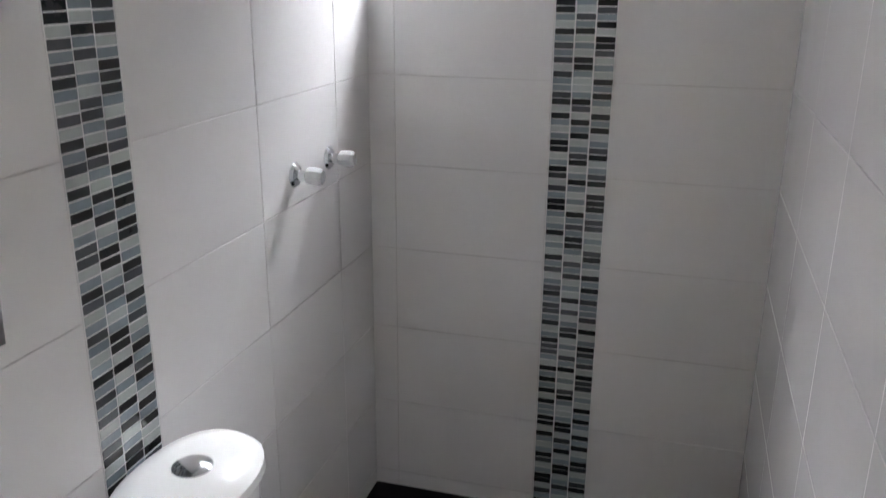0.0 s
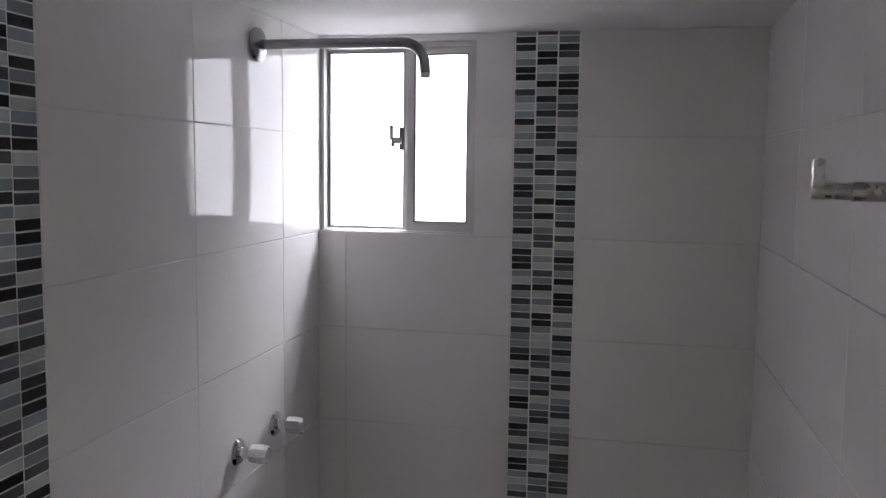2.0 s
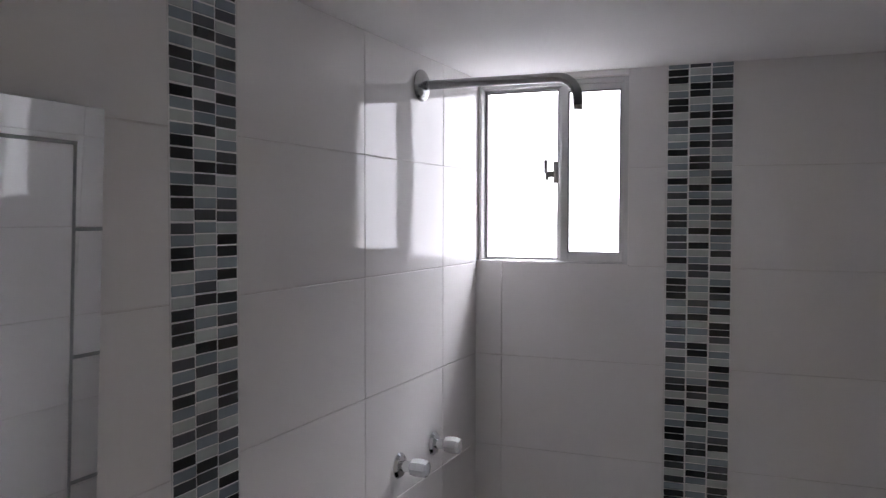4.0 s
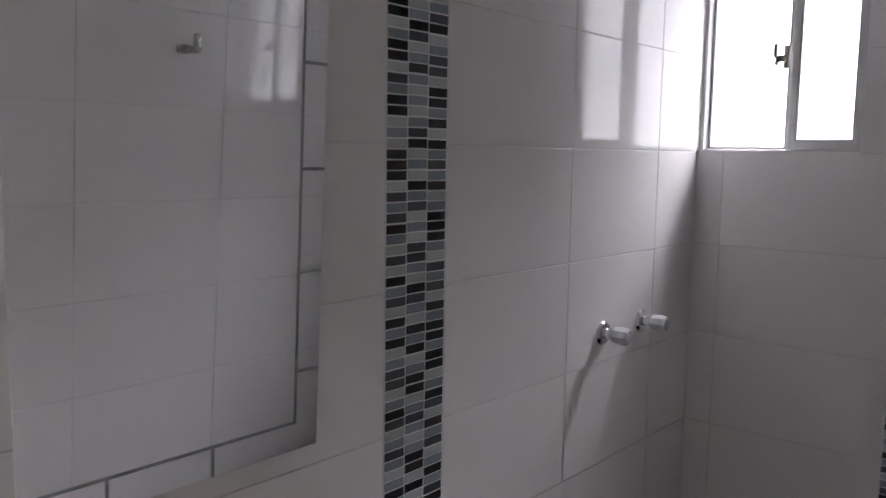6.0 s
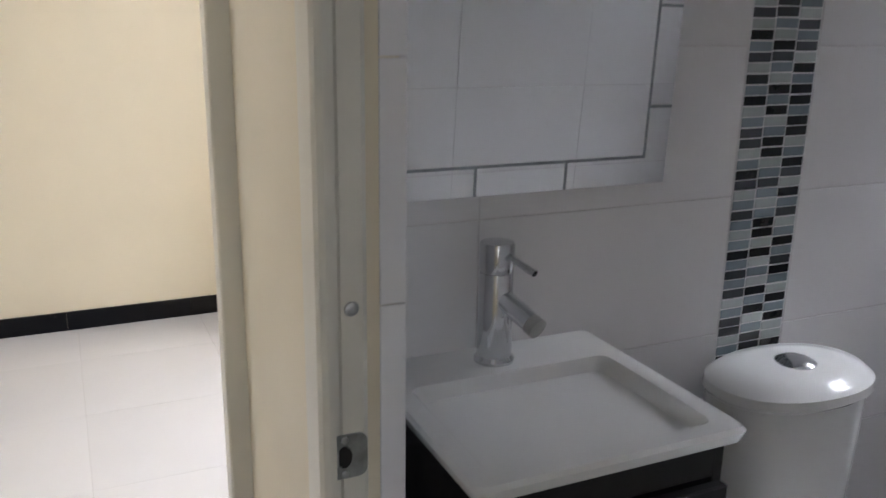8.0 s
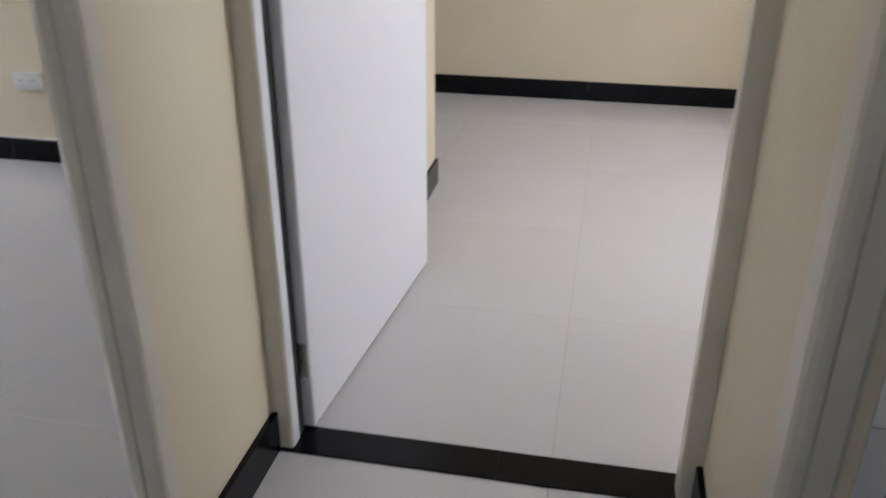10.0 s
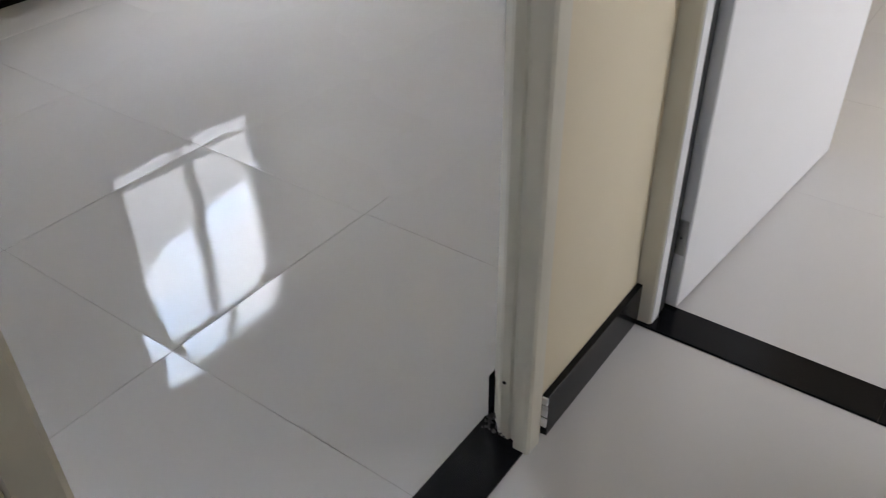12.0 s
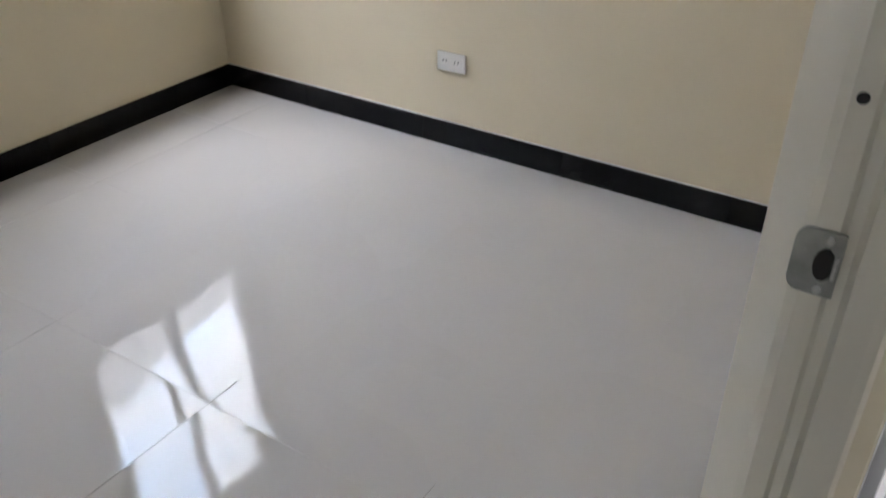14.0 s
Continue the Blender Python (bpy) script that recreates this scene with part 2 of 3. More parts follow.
floor_bath = struct("floor_bath", boxes((-0.002, 0.47, -0.1, BW + 0.002, BL + 0.002, -0.003)), M_FGROUT, "dark tiled bathroom floor", "floor")

# hall and rooms
AW, AN, BE = -2.665, 1.62, 1.5     # west wall of the west room, its north wall, east wall of the south room
BS, BWST = -2.673, -1.485          # south and west walls of the south room
DB0, DB1 = 0.158, 0.815            # south doorway
DT0, DT1 = 0.300, 1.040            # bathroom doorway
floor_main = struct("floor", boxes((AW - 0.1, BS - 0.1, -0.15, 2.6, 0.47, Z0 - 0.0025), (AW - 0.1, 0.47, -0.15, -0.11, AN + 0.1, Z0 - 0.0025)), M_FGROUT, "polished white tile floor with fine joints", "floor")
ceil_main = struct("ceiling", boxes((AW - 0.1, BS - 0.1, RC, 2.6, AN + 1.2, RC + 0.1)), M_CEIL, "plain white painted ceiling of hall and rooms", "ceiling")
wall_s = struct("wall_hall_south", boxes(
    (AX1, HS - 0.04, -0.05, DB0, HS, RC), (AX1, BY1, -0.05, DB0 - 0.030, HS - 0.04, RC), (DB0, BY1, DH, DB1, HS, RC), (DB1, BY1, -0.05, 2.5, HS, RC)), M_CREAM, "cream painted plaster wall beside a doorway", "wall")
wall_front = struct("wall_hall_north", boxes(
    (AX1, HN, -0.05, DT0, FB - 0.004, RC), (DT0, HN, DH, DT1, FB - 0.004, RC), (DT1, HN, -0.05, 2.5, FB - 0.004, RC)), M_CREAM, "cream painted wall around the bathroom doorway", "wall")
wall_a = struct("wall_hall_west", boxes((AX1 + 0.002, HS, DH, AX0, HN, RC)), M_CREAM, "cream painted wall above the west doorway", "wall")
# unseen end wall; its opening is added to let the fill lamp in
wall_hall_east = struct("wall_hall_east", boxes((2.5, BY1, -0.05, 2.6, FB, 0.5), (2.5, BY1, 2.1, 2.6, FB, RC), (2.5, BY1, 0.5, 2.6, -0.25, 2.1), (2.5, 0.45, 0.5, 2.6, FB, 2.1)), M_CREAM, "unseen cream painted wall closing the hall, opening added for a lamp", "wall")
wall_stub = struct("wall_stub", boxes((-1.562, -0.36, -0.05, AX1 - 0.001, -0.262, RC)), M_CREAM, "short cream painted wall behind the open door", "wall")
wall_a_w = struct("wall_west_room_west", boxes((AW - 0.1, BS, -0.05, AW, AN + 0.1, RC)), M_CREAM, "cream painted far wall with black skirting", "wall")
wall_a_n = struct("wall_west_room_north", boxes((AW, AN, -0.05, -1.70, AN + 0.1, RC), (-0.60, AN, -0.05, -0.11, AN + 0.1, RC), (-1.70, AN, -0.05, -0.60, AN + 0.1, 0.8), (-1.70, AN, 1.9, -0.60, AN + 0.1, RC)), M_CREAM, "cream painted wall with a window opening", "wall")
wall_a_e = struct("wall_west_room_east", boxes((AX1, FB - 0.004, -0.05, -0.11, AN, RC)), M_CREAM, "cream painted room wall", "wall")
wall_a_s = struct("wall_west_room_south", boxes((AW, -2.3, -0.05, BWST - 0.1, -2.2, RC)), M_CREAM, "cream painted room wall", "wall")
wall_b_w = struct("wall_south_room_west", boxes((BWST - 0.1, BS - 0.1, -0.05, BWST, -0.36, RC)), M_CREAM, "cream painted wall with a socket above black skirting", "wall")
wall_b_s = struct("wall_south_room_south", boxes(
    (BWST, BS - 0.1, -0.05, WB_X0, BS, RC), (WB_X1, BS - 0.1, -0.05, BE, BS, RC),
    (WB_X0, BS - 0.1, -0.05, WB_X1, BS, WB_Z0), (WB_X0, BS - 0.1, WB_Z1, WB_X1, BS, RC)), M_CREAM, "cream painted wall with a window and black skirting", "wall")
wall_b_e = struct("wall_south_room_east", boxes((BE, BS - 0.1, -0.05, BE + 0.1, BY1, RC)), M_CREAM, "cream painted room wall", "wall")

# ---- door frames ----


def jamb_outline(t, lip, rebate, stop):
    """Plan of a pressed-steel jamb: x into the opening, y through the wall from the hall side."""
    return [(-lip, -0.007), (stop - 0.010, -0.007), (stop - 0.003, -0.004), (stop, 0.002), (stop, 0.009), (rebate - 0.004, 0.012), (rebate - 0.004, 0.017), (rebate, 0.019),
            (rebate, t - 0.004), (rebate - 0.008, t + 0.003), (rebate - 0.020, t + 0.007), (-lip, t + 0.007)]


def wide_outline():
    """Plan of the deeper south jamb, with a groove and a slanted return to the room side."""
    return [(0.001, -0.009), (0.028, -0.009), (0.033, -0.006), (0.034, 0.000), (0.034, 0.016), (0.023, 0.021), (0.021, 0.028), (0.025, 0.031),
            (0.025, 0.044), (0.020, 0.051), (-0.009, 0.077), (-0.014, 0.078), (-0.028, 0.070), (-0.028, 0.030), (0.001, 0.030)]


def flat_outline(t):
    """Plan of the plain west jamb: a flat band, a plain reveal and a small return for the leaf."""
    return [(-0.0065, -0.003), (0.0255, -0.003), (0.0285, -0.001), (0.0285, t - 0.003), (0.020, t - 0.001), (0.020, t + 0.003), (-0.0065, t + 0.003)]


def door_frame(name, m, width, t, lip, rebate, stop, label, z0, outline=None):
    fr = thing(name, label, "door frame")
    fr.matrix_world = m
    fr["kind"] = "structure"
    outline = outline or jamb_outline(t, lip, rebate, stop)
    bm = prism(bmesh.new(), outline, z0, DH)
    part("jamb", bm, M_FRAME, fr)
    bm = prism(bmesh.new(), [(width - x, y) for x, y in outline], z0, DH)
    part("jamb", bm, M_FRAME, fr)
    part("head", boxes((stop, -0.006, DH - stop, width - stop, t + 0.006, DH + lip), bevel=0.003), M_FRAME, fr)
    return fr


SOUTH = Matrix(((1, 0, 0, DB0), (0, -1, 0, HS), (0, 0, 1, 0), (0, 0, 0, 1)))
WEST = Matrix(((0, -1, 0, AX0), (1, 0, 0, HS + 0.006), (0, 0, 1, 0), (0, 0, 0, 1)))
NORTH = Matrix(((1, 0, 0, DT0), (0, 1, 0, HN - 0.016), (0, 0, 1, 0), (0, 0, 0, 1)))
frame_s = door_frame("door_frame_1", SOUTH, DB1 - DB0, 0.070, 0.017, 0.024, 0.034, "cream enamelled steel door frame, chipped at its foot", Z0, wide_outline())
frame_w = door_frame("door_frame_2", WEST, HN - HS - 0.012, abs(AX1 - AX0), 0.002, 0.020, 0.026, "cream enamelled steel frame around an open white door", Z0, flat_outline(0.040))
frame_n = door_frame("door_frame_3", NORTH, DT1 - DT0, 0.046, 0.030, 0.014, 0.024, "cream steel bathroom door frame with a strike plate", Z0)

# light on the jamb's inner corner, put in as a white strip
part("reveal_highlight", boxes((0.0282, 0.002, Z0 + 0.002, 0.0302, 0.030, DH - 0.03), bevel=0.0006), M_DOOR, frame_w, "white strip for the light on the reveal")
# shade of the gap beside the leaf, put in as a black strip
part("dark_strip", boxes((0.008, 0.0340, Z0 + 0.002, 0.0292, 0.0560, DH - 0.03)), M_RUBBER, frame_w, "black strip for the shade in the door gap")


def strike(parent, m):
    """Strike plate: a rounded steel plate with a latch hole and two screws. x is outwards, y across, z up."""
    def put(name, bm, mat, label=""):
        bm.transform(m)
        return part(name, bm, mat, parent, label)
    arc = [(0.019 - 0.010 + 0.010 * math.sin(a), 0.015 + 0.010 * math.cos(a)) for a in (0, 0.4, 0.8, 1.2, 1.57)]
    rim = [(-0.018, 0.0245), (-0.016, 0.025)] + [(y, z) for y, z in arc] + [(y, -z) for y, z in arc[::-1]] + [(-0.016, -0.025), (-0.018, -0.0245)]
    bm = prism(bmesh.new(), rim, 0, 0.0022)
    bm.transform(Matrix(((0, 0, 1, 0), (1, 0, 0, 0), (0, 1, 0, 0), (0, 0, 0, 1))))
    plate = put("strike_plate", bm, M_STRIKE, "dull smudged steel strike plate")
    bm = prism(bmesh.new(), [(-0.0062 + 0.0082 * math.cos(radians(a)), 0.0128 * math.sin(radians(a))) for a in range(15, 375, 30)], 0.0021, 0.0027)
    bm.transform(Matrix(((0, 0, 1, 0), (1, 0, 0, 0), (0, 1, 0, 0), (0, 0, 0, 1))))
    put("latch_hole", bm, M_DARKHOLE, "dark latch hole")
    put("latch_lip", boxes((0.0021, -0.0165, -0.0095, 0.0042, -0.0128, 0.0095), bevel=0.0008), M_STEEL, "bent bright steel lip")
    for dz in (-0.0195, 0.0195):
        put("screw", lathe(bmesh.new(), [(0.004, 0.0022), (0.0038, 0.0036), (0.002, 0.0042)], 12, "x", (0, -0.006, dz)), M_STEEL)
    return plate


strike(frame_s, Matrix.Translation((0.0255, 0.0388, 0.941)) @ Matrix.Diagonal((1, 0.72, 0.84, 1)))
strike(frame_n, Matrix.Translation((0.014, 0.026, 0.893)))
part("bolt_hole", lathe(bmesh.new(), [(0.0034, 0.0252), (0.0034, 0.0258)], 12, "x", (0, 0.038, 1.040)), M_DARKHOLE, frame_s, "small dark screw hole")
part("bolt_hole", lathe(bmesh.new(), [(0.008, 0.0142), (0.007, 0.0160), (0.004, 0.0166)], 16, "x", (0, 0.030, 1.055)), M_STEEL, frame_n, "small steel ring")
part("foot_screw", lathe(bmesh.new(), [(0.003, 0.0252), (0.003, 0.0260)], 10, "x", (0, 0.040, 0.132)), M_DARKHOLE, frame_s)

# ---- doors ----


def door_leaf(name, label, hinge, end, z0, thick, side, hinges=True):
    """A flush leaf from the hinge to its free end; side is +1 or -1, the side on which the thickness lies."""
    hx, hy = hinge
    ex, ey = end
    ang = math.atan2(ey - hy, ex - hx)
    length = math.hypot(ex - hx, ey - hy)
    d = thing(name, label, "door", (hx, hy, 0))
    d.rotation_euler = (0, 0, ang)
    y0, y1 = (0, thick) if side > 0 else (-thick, 0)
    part("panel", boxes((0.0015, y0, z0, length - 0.0015, y1, DH - 0.03), bevel=0.0015), M_DOOR, d)
    part("edge", boxes((0, y0 + 0.002, z0 + 0.001, 0.0022, y1 - 0.002, DH - 0.031)), M_DOOR_EDGE, d, "grey raw door edge")
    if hinges:
        for hz in (0.17, 1.0, 1.85):
            bm = boxes((-0.0025, y0 + 0.004, hz - 0.035, 0.0, y1 - 0.006, hz + 0.035), bevel=0.0006)
            h = part("hinge", bm, M_STEEL, d, "steel butt hinge")
            for dz in (-0.022, 0.0, 0.022):
                part("screw", lathe(bmesh.new(), [(0.0032, -0.0024), (0.0030, -0.0032), (0.0015, -0.0036)], 10, "x", (0, (y0 + y1) / 2 + (0.005 if dz else -0.004), hz + dz)), M_CHROME, h)
            part("pin", lathe(bmesh.new(), [(0.004, hz - 0.037), (0.005, hz - 0.034), (0.005, hz + 0.034), (0.004, hz + 0.037)], 12, "z", (-0.004, y0 - 0.002 if side < 0 else y1 + 0.002, 0)), M_STEEL, h)
    return d, length


door_w, lw = door_leaf("door_west", "white flush wooden door, open into the room", (-0.239, -0.2198), (-0.965, -0.157), Z0 + 0.008, 0.034, 1)
bm = bmesh.new()
lathe(bm, [(0.026, 0.0), (0.026, 0.006), (0.012, 0.010), (0.011, 0.028), (0.022, 0.036), (0.026, 0.048), (0.022, 0.058), (0.008, 0.061)], 24, "y", (lw - 0.06, 0, 0))
bm.transform(Matrix.Translation((0, 0, 0.985)) @ Matrix.Diagonal((1, -1, 1, 1)))
bmesh.ops.recalc_face_normals(bm, faces=bm.faces)
knob = part("door_knob", bm, M_STEEL, door_w, "steel door knob with keys", True)
bm = boxes((lw - 0.064, -0.075, 0.955, lw - 0.056, -0.0735, 0.988), (lw - 0.066, -0.0765, 0.925, lw - 0.058, -0.075, 0.956), bevel=0.0006)
part("key", bm, M_STEEL, knob)
door_s, ls = door_leaf("door_south", "white flush wooden door, open into the room", (0.780, -0.362), (0.590, -0.985), Z0 + 0.008, 0.034, 1, True)

# ---- thresholds and skirting ----
thr_w = tagged(new("threshold_west", mesh_of("threshold", boxes((AX1 + 0.006, HS + 0.012, Z0 - 0.01, AX0 + 0.010, 0.135, Z0 + 0.0030), (AX1 + 0.006, 0.1356, Z0 - 0.01, AX0 + 0.010, HN - 0.012, Z0 + 0.0026), bevel=0.0003), M_BLACK)),
               "glossy black tile threshold in the doorway", "threshold", kind="structure")
thr_s = tagged(new("threshold_south", mesh_of("threshold", boxes((DB0 + 0.004, BY1 - 0.010, Z0 - 0.01, 0.52, HS + 0.001, Z0 + 0.0030), (0.5206, BY1 - 0.010, Z0 - 0.01, DB1 - 0.004, HS + 0.001, Z0 + 0.0026), bevel=0.0003), M_BLACK)),
               "glossy black tile threshold in the doorway", "threshold", kind="structure")
thr_n = tagged(new("threshold_north", mesh_of("threshold", boxes((DT0 + 0.004, HN - 0.02, -0.05, DT1 - 0.004, FB, Z0 + 0.0002), bevel=0.0003), M_BLACK)),
               "glossy black tile threshold in the doorway", "threshold", kind="structure")
SKIRT = thing("baseboard", "glossy black ceramic skirting along cream walls", "baseboard")
SKIRT["kind"] = "structure"


def skirting(x0, y0, x1, y1, nx, ny, first=0.5, step=0.515, line=False):
    """Black ceramic pieces on the wall line from (x0, y0) to (x1, y1), standing out along (nx, ny)."""
    d = Vector((x1 - x0, y1 - y0))
    length = d.length
    d.normalize()
    s, nxt = 0.0, first
    while s < length - 0.001:
        e = min(nxt, length)
        gap = 0.0006 if e < length else 0
        ax, ay = x0 + d.x * s, y0 + d.y * s
        bx, by = x0 + d.x * (e - gap), y0 + d.y * (e - gap)
        t = 0.011
        xs = sorted((ax, bx, ax + nx * t, bx + nx * t))
        ys = sorted((ay, by, ay + ny * t, by + ny * t))
        part("skirting_tile", boxes((xs[0], ys[0], Z0 - 0.004, xs[-1], ys[-1], Z0 + HB), bevel=0.0007), M_BLACK, SKIRT)
        # thin pale line along the top edge
        if line:
            th = 0.005
            xs = sorted((ax, bx, ax + nx * th, bx + nx * th))
            ys = sorted((ay, by, ay + ny * th, by + ny * th))
            part("top_line", boxes((xs[0], ys[0], Z0 + HB - 0.001, xs[-1], ys[-1], Z0 + HB + 0.0022)), M_GROUT_W, SKIRT, "pale line along the skirting's top")
        s, nxt = e, e + step


skirting(AX0 + 0.002, HS, DB0 - 0.017, HS, 0, 1, 0.6)
skirting(DB1 + 0.018, HS, 2.5, HS, 0, 1)
skirting(AX0 + 0.002, HN, DT0 - 0.031, HN, 0, -1, 0.6)
skirting(DT1 + 0.031, HN, 2.5, HN, 0, -1)
skirting(-1.562, -0.262, -0.30, -0.262, 0, 1)
skirting(-1.562, -0.36, -1.562, -0.262, -1, 0)
skirting(AW, -2.2, AW, AN, 1, 0, 0.33)
skirting(BWST, BS, BWST, -0.36, 1, 0, 0.40, line=True)
skirting(BWST, BS, WB_X1 + 2.0, BS, 0, 1, 0.28)
skirting(BWST, BY1, DB0 - 0.004, BY1, 0, -1)
skirting(DB1 + 0.03, BY1, BE, BY1, 0, -1)
for z0, z1, w in ((0.066, 0.080, 0.004), (0.040, 0.056, 0.003), (0.020, 0.036, 0.0045), (0.056, 0.062, 0.002)):
    part("chip", boxes((DB0 - 0.0165, HS + 0.002, Z0 + z0, DB0 - 0.0165 + w, HS + 0.0116, Z0 + z1), bevel=0.0008), M_GROUT_W, SKIRT, "chipped pale edge")
# crumbled mortar at the foot of the south door frame
bm = bmesh.new()
rng = random.Random(4)
for i in range(60):
    r = rng.uniform(0.0012, 0.0042)
    q = bmesh.ops.create_icosphere(bm, subdivisions=1, radius=r)
    off = Vector((DB0 + rng.uniform(-0.004, 0.030), HS - 0.048 + rng.uniform(-0.030, 0.012), Z0 + 0.003 + rng.uniform(0, 0.009)))
    for v in q["verts"]:
        v.co = v.co * rng.uniform(0.7, 1.2) + off
tagged(new("mortar_crumbs", mesh_of("mortar_crumbs", bm, M_PLASTER)), "crumbled grey mortar at the door frame's foot", "mortar", kind="stuff")

# ---- bathroom fittings ----
# window
win = thing("window_1", "small aluminium sliding window with frosted bright panes", "window")
win["kind"] = "structure"
yw = BL + 0.014
part("window_frame", boxes((WX0, yw, WZ0, WX0 + 0.008, yw + 0.05, WZ1), (WX1 - 0.016, yw, WZ0, WX1, yw + 0.05, WZ1), (WX0 + 0.008, yw, WZ0, WX1 - 0.016, yw + 0.05, WZ0 + 0.006), (WX0 + 0.008, yw, WZ1 - 0.014, WX1 - 0.016, yw + 0.05, WZ1), bevel=0.0015), M_ALU, win)
sash1 = part("sash", boxes((0.010, yw + 0.026, WZ0 + 0.006, 0.015, yw + 0.042, WZ1 - 0.014), (0.218, yw + 0.026, WZ0 + 0.006, 0.236, yw + 0.042, WZ1 - 0.014), (0.015, yw + 0.026, WZ0 + 0.006, 0.218, yw + 0.042, WZ0 + 0.011), (0.015, yw + 0.026, WZ1 - 0.022, 0.218, yw + 0.042, WZ1 - 0.014), bevel=0.001), M_ALU, win)
sash2 = part("sash", boxes((0.232, yw + 0.004, WZ0 + 0.006, 0.252, yw + 0.022, WZ1 - 0.014), (0.388, yw + 0.004, WZ0 + 0.006, 0.398, yw + 0.022, WZ1 - 0.014), (0.252, yw + 0.004, WZ0 + 0.006, 0.388, yw + 0.022, WZ0 + 0.030), (0.252, yw + 0.004, WZ1 - 0.032, 0.388, yw + 0.022, WZ1 - 0.014), bevel=0.001), M_ALU, win)
for nm, x0, x1, yy in (("pane", 0.013, 0.222, yw + 0.033), ("pane", 0.250, 0.390, yw + 0.012)):
    p = part(nm, boxes((x0, yy, WZ0 + 0.009, x1, yy + 0.003, WZ1 - 0.018)), M_GLASS, win)
    p.visible_shadow = False
for sash, x0, x1, y0, z0, z1 in ((sash1, 0.015, 0.218, yw + 0.0255, WZ0 + 0.011, WZ1 - 0.022), (sash2, 0.252, 0.388, yw + 0.0035, WZ0 + 0.030, WZ1 - 0.032)):
    e = 0.0012
    part("glazing_gasket", boxes((x0 - e, y0, z0 - e, x0 + e, y0 + 0.010, z1 + e), (x1 - e, y0, z0 - e, x1 + e, y0 + 0.010, z1 + e),
                                 (x0 + e, y0, z0 - e, x1 - e, y0 + 0.010, z0 + e), (x0 + e, y0, z1 - e, x1 - e, y0 + 0.010, z1 + e)), M_RUBBER, sash, "dark rubber glazing gasket")
bm = boxes((0.222, yw - 0.004, 1.764, 0.236, yw + 0.004, 1.822), (0.204, yw - 0.014, 1.780, 0.230, yw - 0.004, 1.796), (0.200, yw - 0.016, 1.790, 0.209, yw - 0.008, 1.826), (0.204, yw - 0.016, 1.772, 0.213, yw - 0.008, 1.782), bevel=0.0015)
bm.transform(Matrix.Translation((-0.009, 0, 0)))
part("window_latch", bm, M_STEEL, win, "grey metal latch")
struct("window_sill_bath", boxes((0.0, BL - 0.002, WZ0 - 0.004, WX1 + 0.001, yw + 0.06, WZ0 + 0.002)), M_TILE, "white tiled window ledge", "window sill")
struct("backdrop_bath", boxes((-5.0, BL + 1.4, -1.0, 5.0, BL + 1.42, 4.4)), M_SKYWHITE, "bright overcast sky outside the window", "backdrop")

# shower arm
arm = thing("wall_shower", "chrome wall shower pipe bent down at its end", "shower", (0, 2.125, 1.978))
part("wall_flange", lathe(bmesh.new(), [(0.036, 0.001), (0.037, 0.004), (0.035, 0.010), (0.026, 0.015), (0.014, 0.017)], 28, "x"), M_PIPE, arm, "", True)
path = [(0.004, 0, 0), (0.15, -0.012, -0.002), (0.332, -0.028, -0.006)]
path += [(0.332 + 0.052 * math.sin(a), -0.028 - 0.012 * a, -0.006 - 0.052 * (1 - math.cos(a))) for a in (0.25, 0.5, 0.75, 1.0, 1.25, 1.5)]
path += [(0.385, -0.048, -0.070)]
part("pipe", tube(bmesh.new(), path, 0.0105), M_PIPE, arm, "", True)
part("pipe_thread", lathe(bmesh.new(), [(0.0095, 0), (0.0095, -0.010)], 16, "z", (0.3852, -0.0485, -0.069)), M_STEEL, arm)


def shower_tap(y, z):
    t = thing("shower_tap", "chrome shower tap with a clear acrylic knob", "tap", (0, y, z), "shower taps")
    part("flange", lathe(bmesh.new(), [(0.029, 0.001), (0.029, 0.003), (0.024, 0.009), (0.013, 0.012)], 28, "x"), M_CHROME, t, "", True)
    part("stem", lathe(bmesh.new(), [(0.0125, 0.010), (0.0125, 0.034), (0.010, 0.036)], 20, "x"), M_CHROME, t, "", True)
    bm = bmesh.new()
    ring = [(0.013, 0.030), (0.019, 0.034), (0.0215, 0.050), (0.0205, 0.066), (0.016, 0.072), (0.012, 0.070)]
    lathe(bm, ring, 16, "x")
    for v in bm.verts:
        a = round(math.degrees(math.atan2(v.co.z, v.co.y)) / 22.5)
        if a % 2:
            v.co.y *= 0.90
            v.co.z *= 0.90
    part("knob", bm, M_ACRYLIC, t, "clear faceted acrylic knob")
    part("knob_core", lathe(bmesh.new(), [(0.006, 0.034), (0.006, 0.060), (0.004, 0.062)], 12, "x"), M_CHROME, t)
    return t


shower_tap(2.012, 1.120)
shower_tap(2.205, 1.122)

# coat hook
hook = thing("coat_hook", "dull brushed steel coat hook with an upturned end", "hook", (BW, 1.540, 1.700))
hook.scale = (1.18, 1.0, 1.0)
part("collar", lathe(bmesh.new(), [(0.0118, -0.001), (0.0122, -0.004), (0.0122, -0.034), (0.0112, -0.036)], 20, "x"), M_HOOK, hook, "", True)
part("arm", lathe(bmesh.new(), [(0.0104, -0.034), (0.0104, -0.073), (0.0094, -0.075)], 20, "x"), M_HOOK, hook, "", True)
part("upturn", boxes((-0.0752, -0.0080, 0.000, -0.0622, 0.0080, 0.040), bevel=0.0040, segs=2), M_HOOK, hook, "", True)

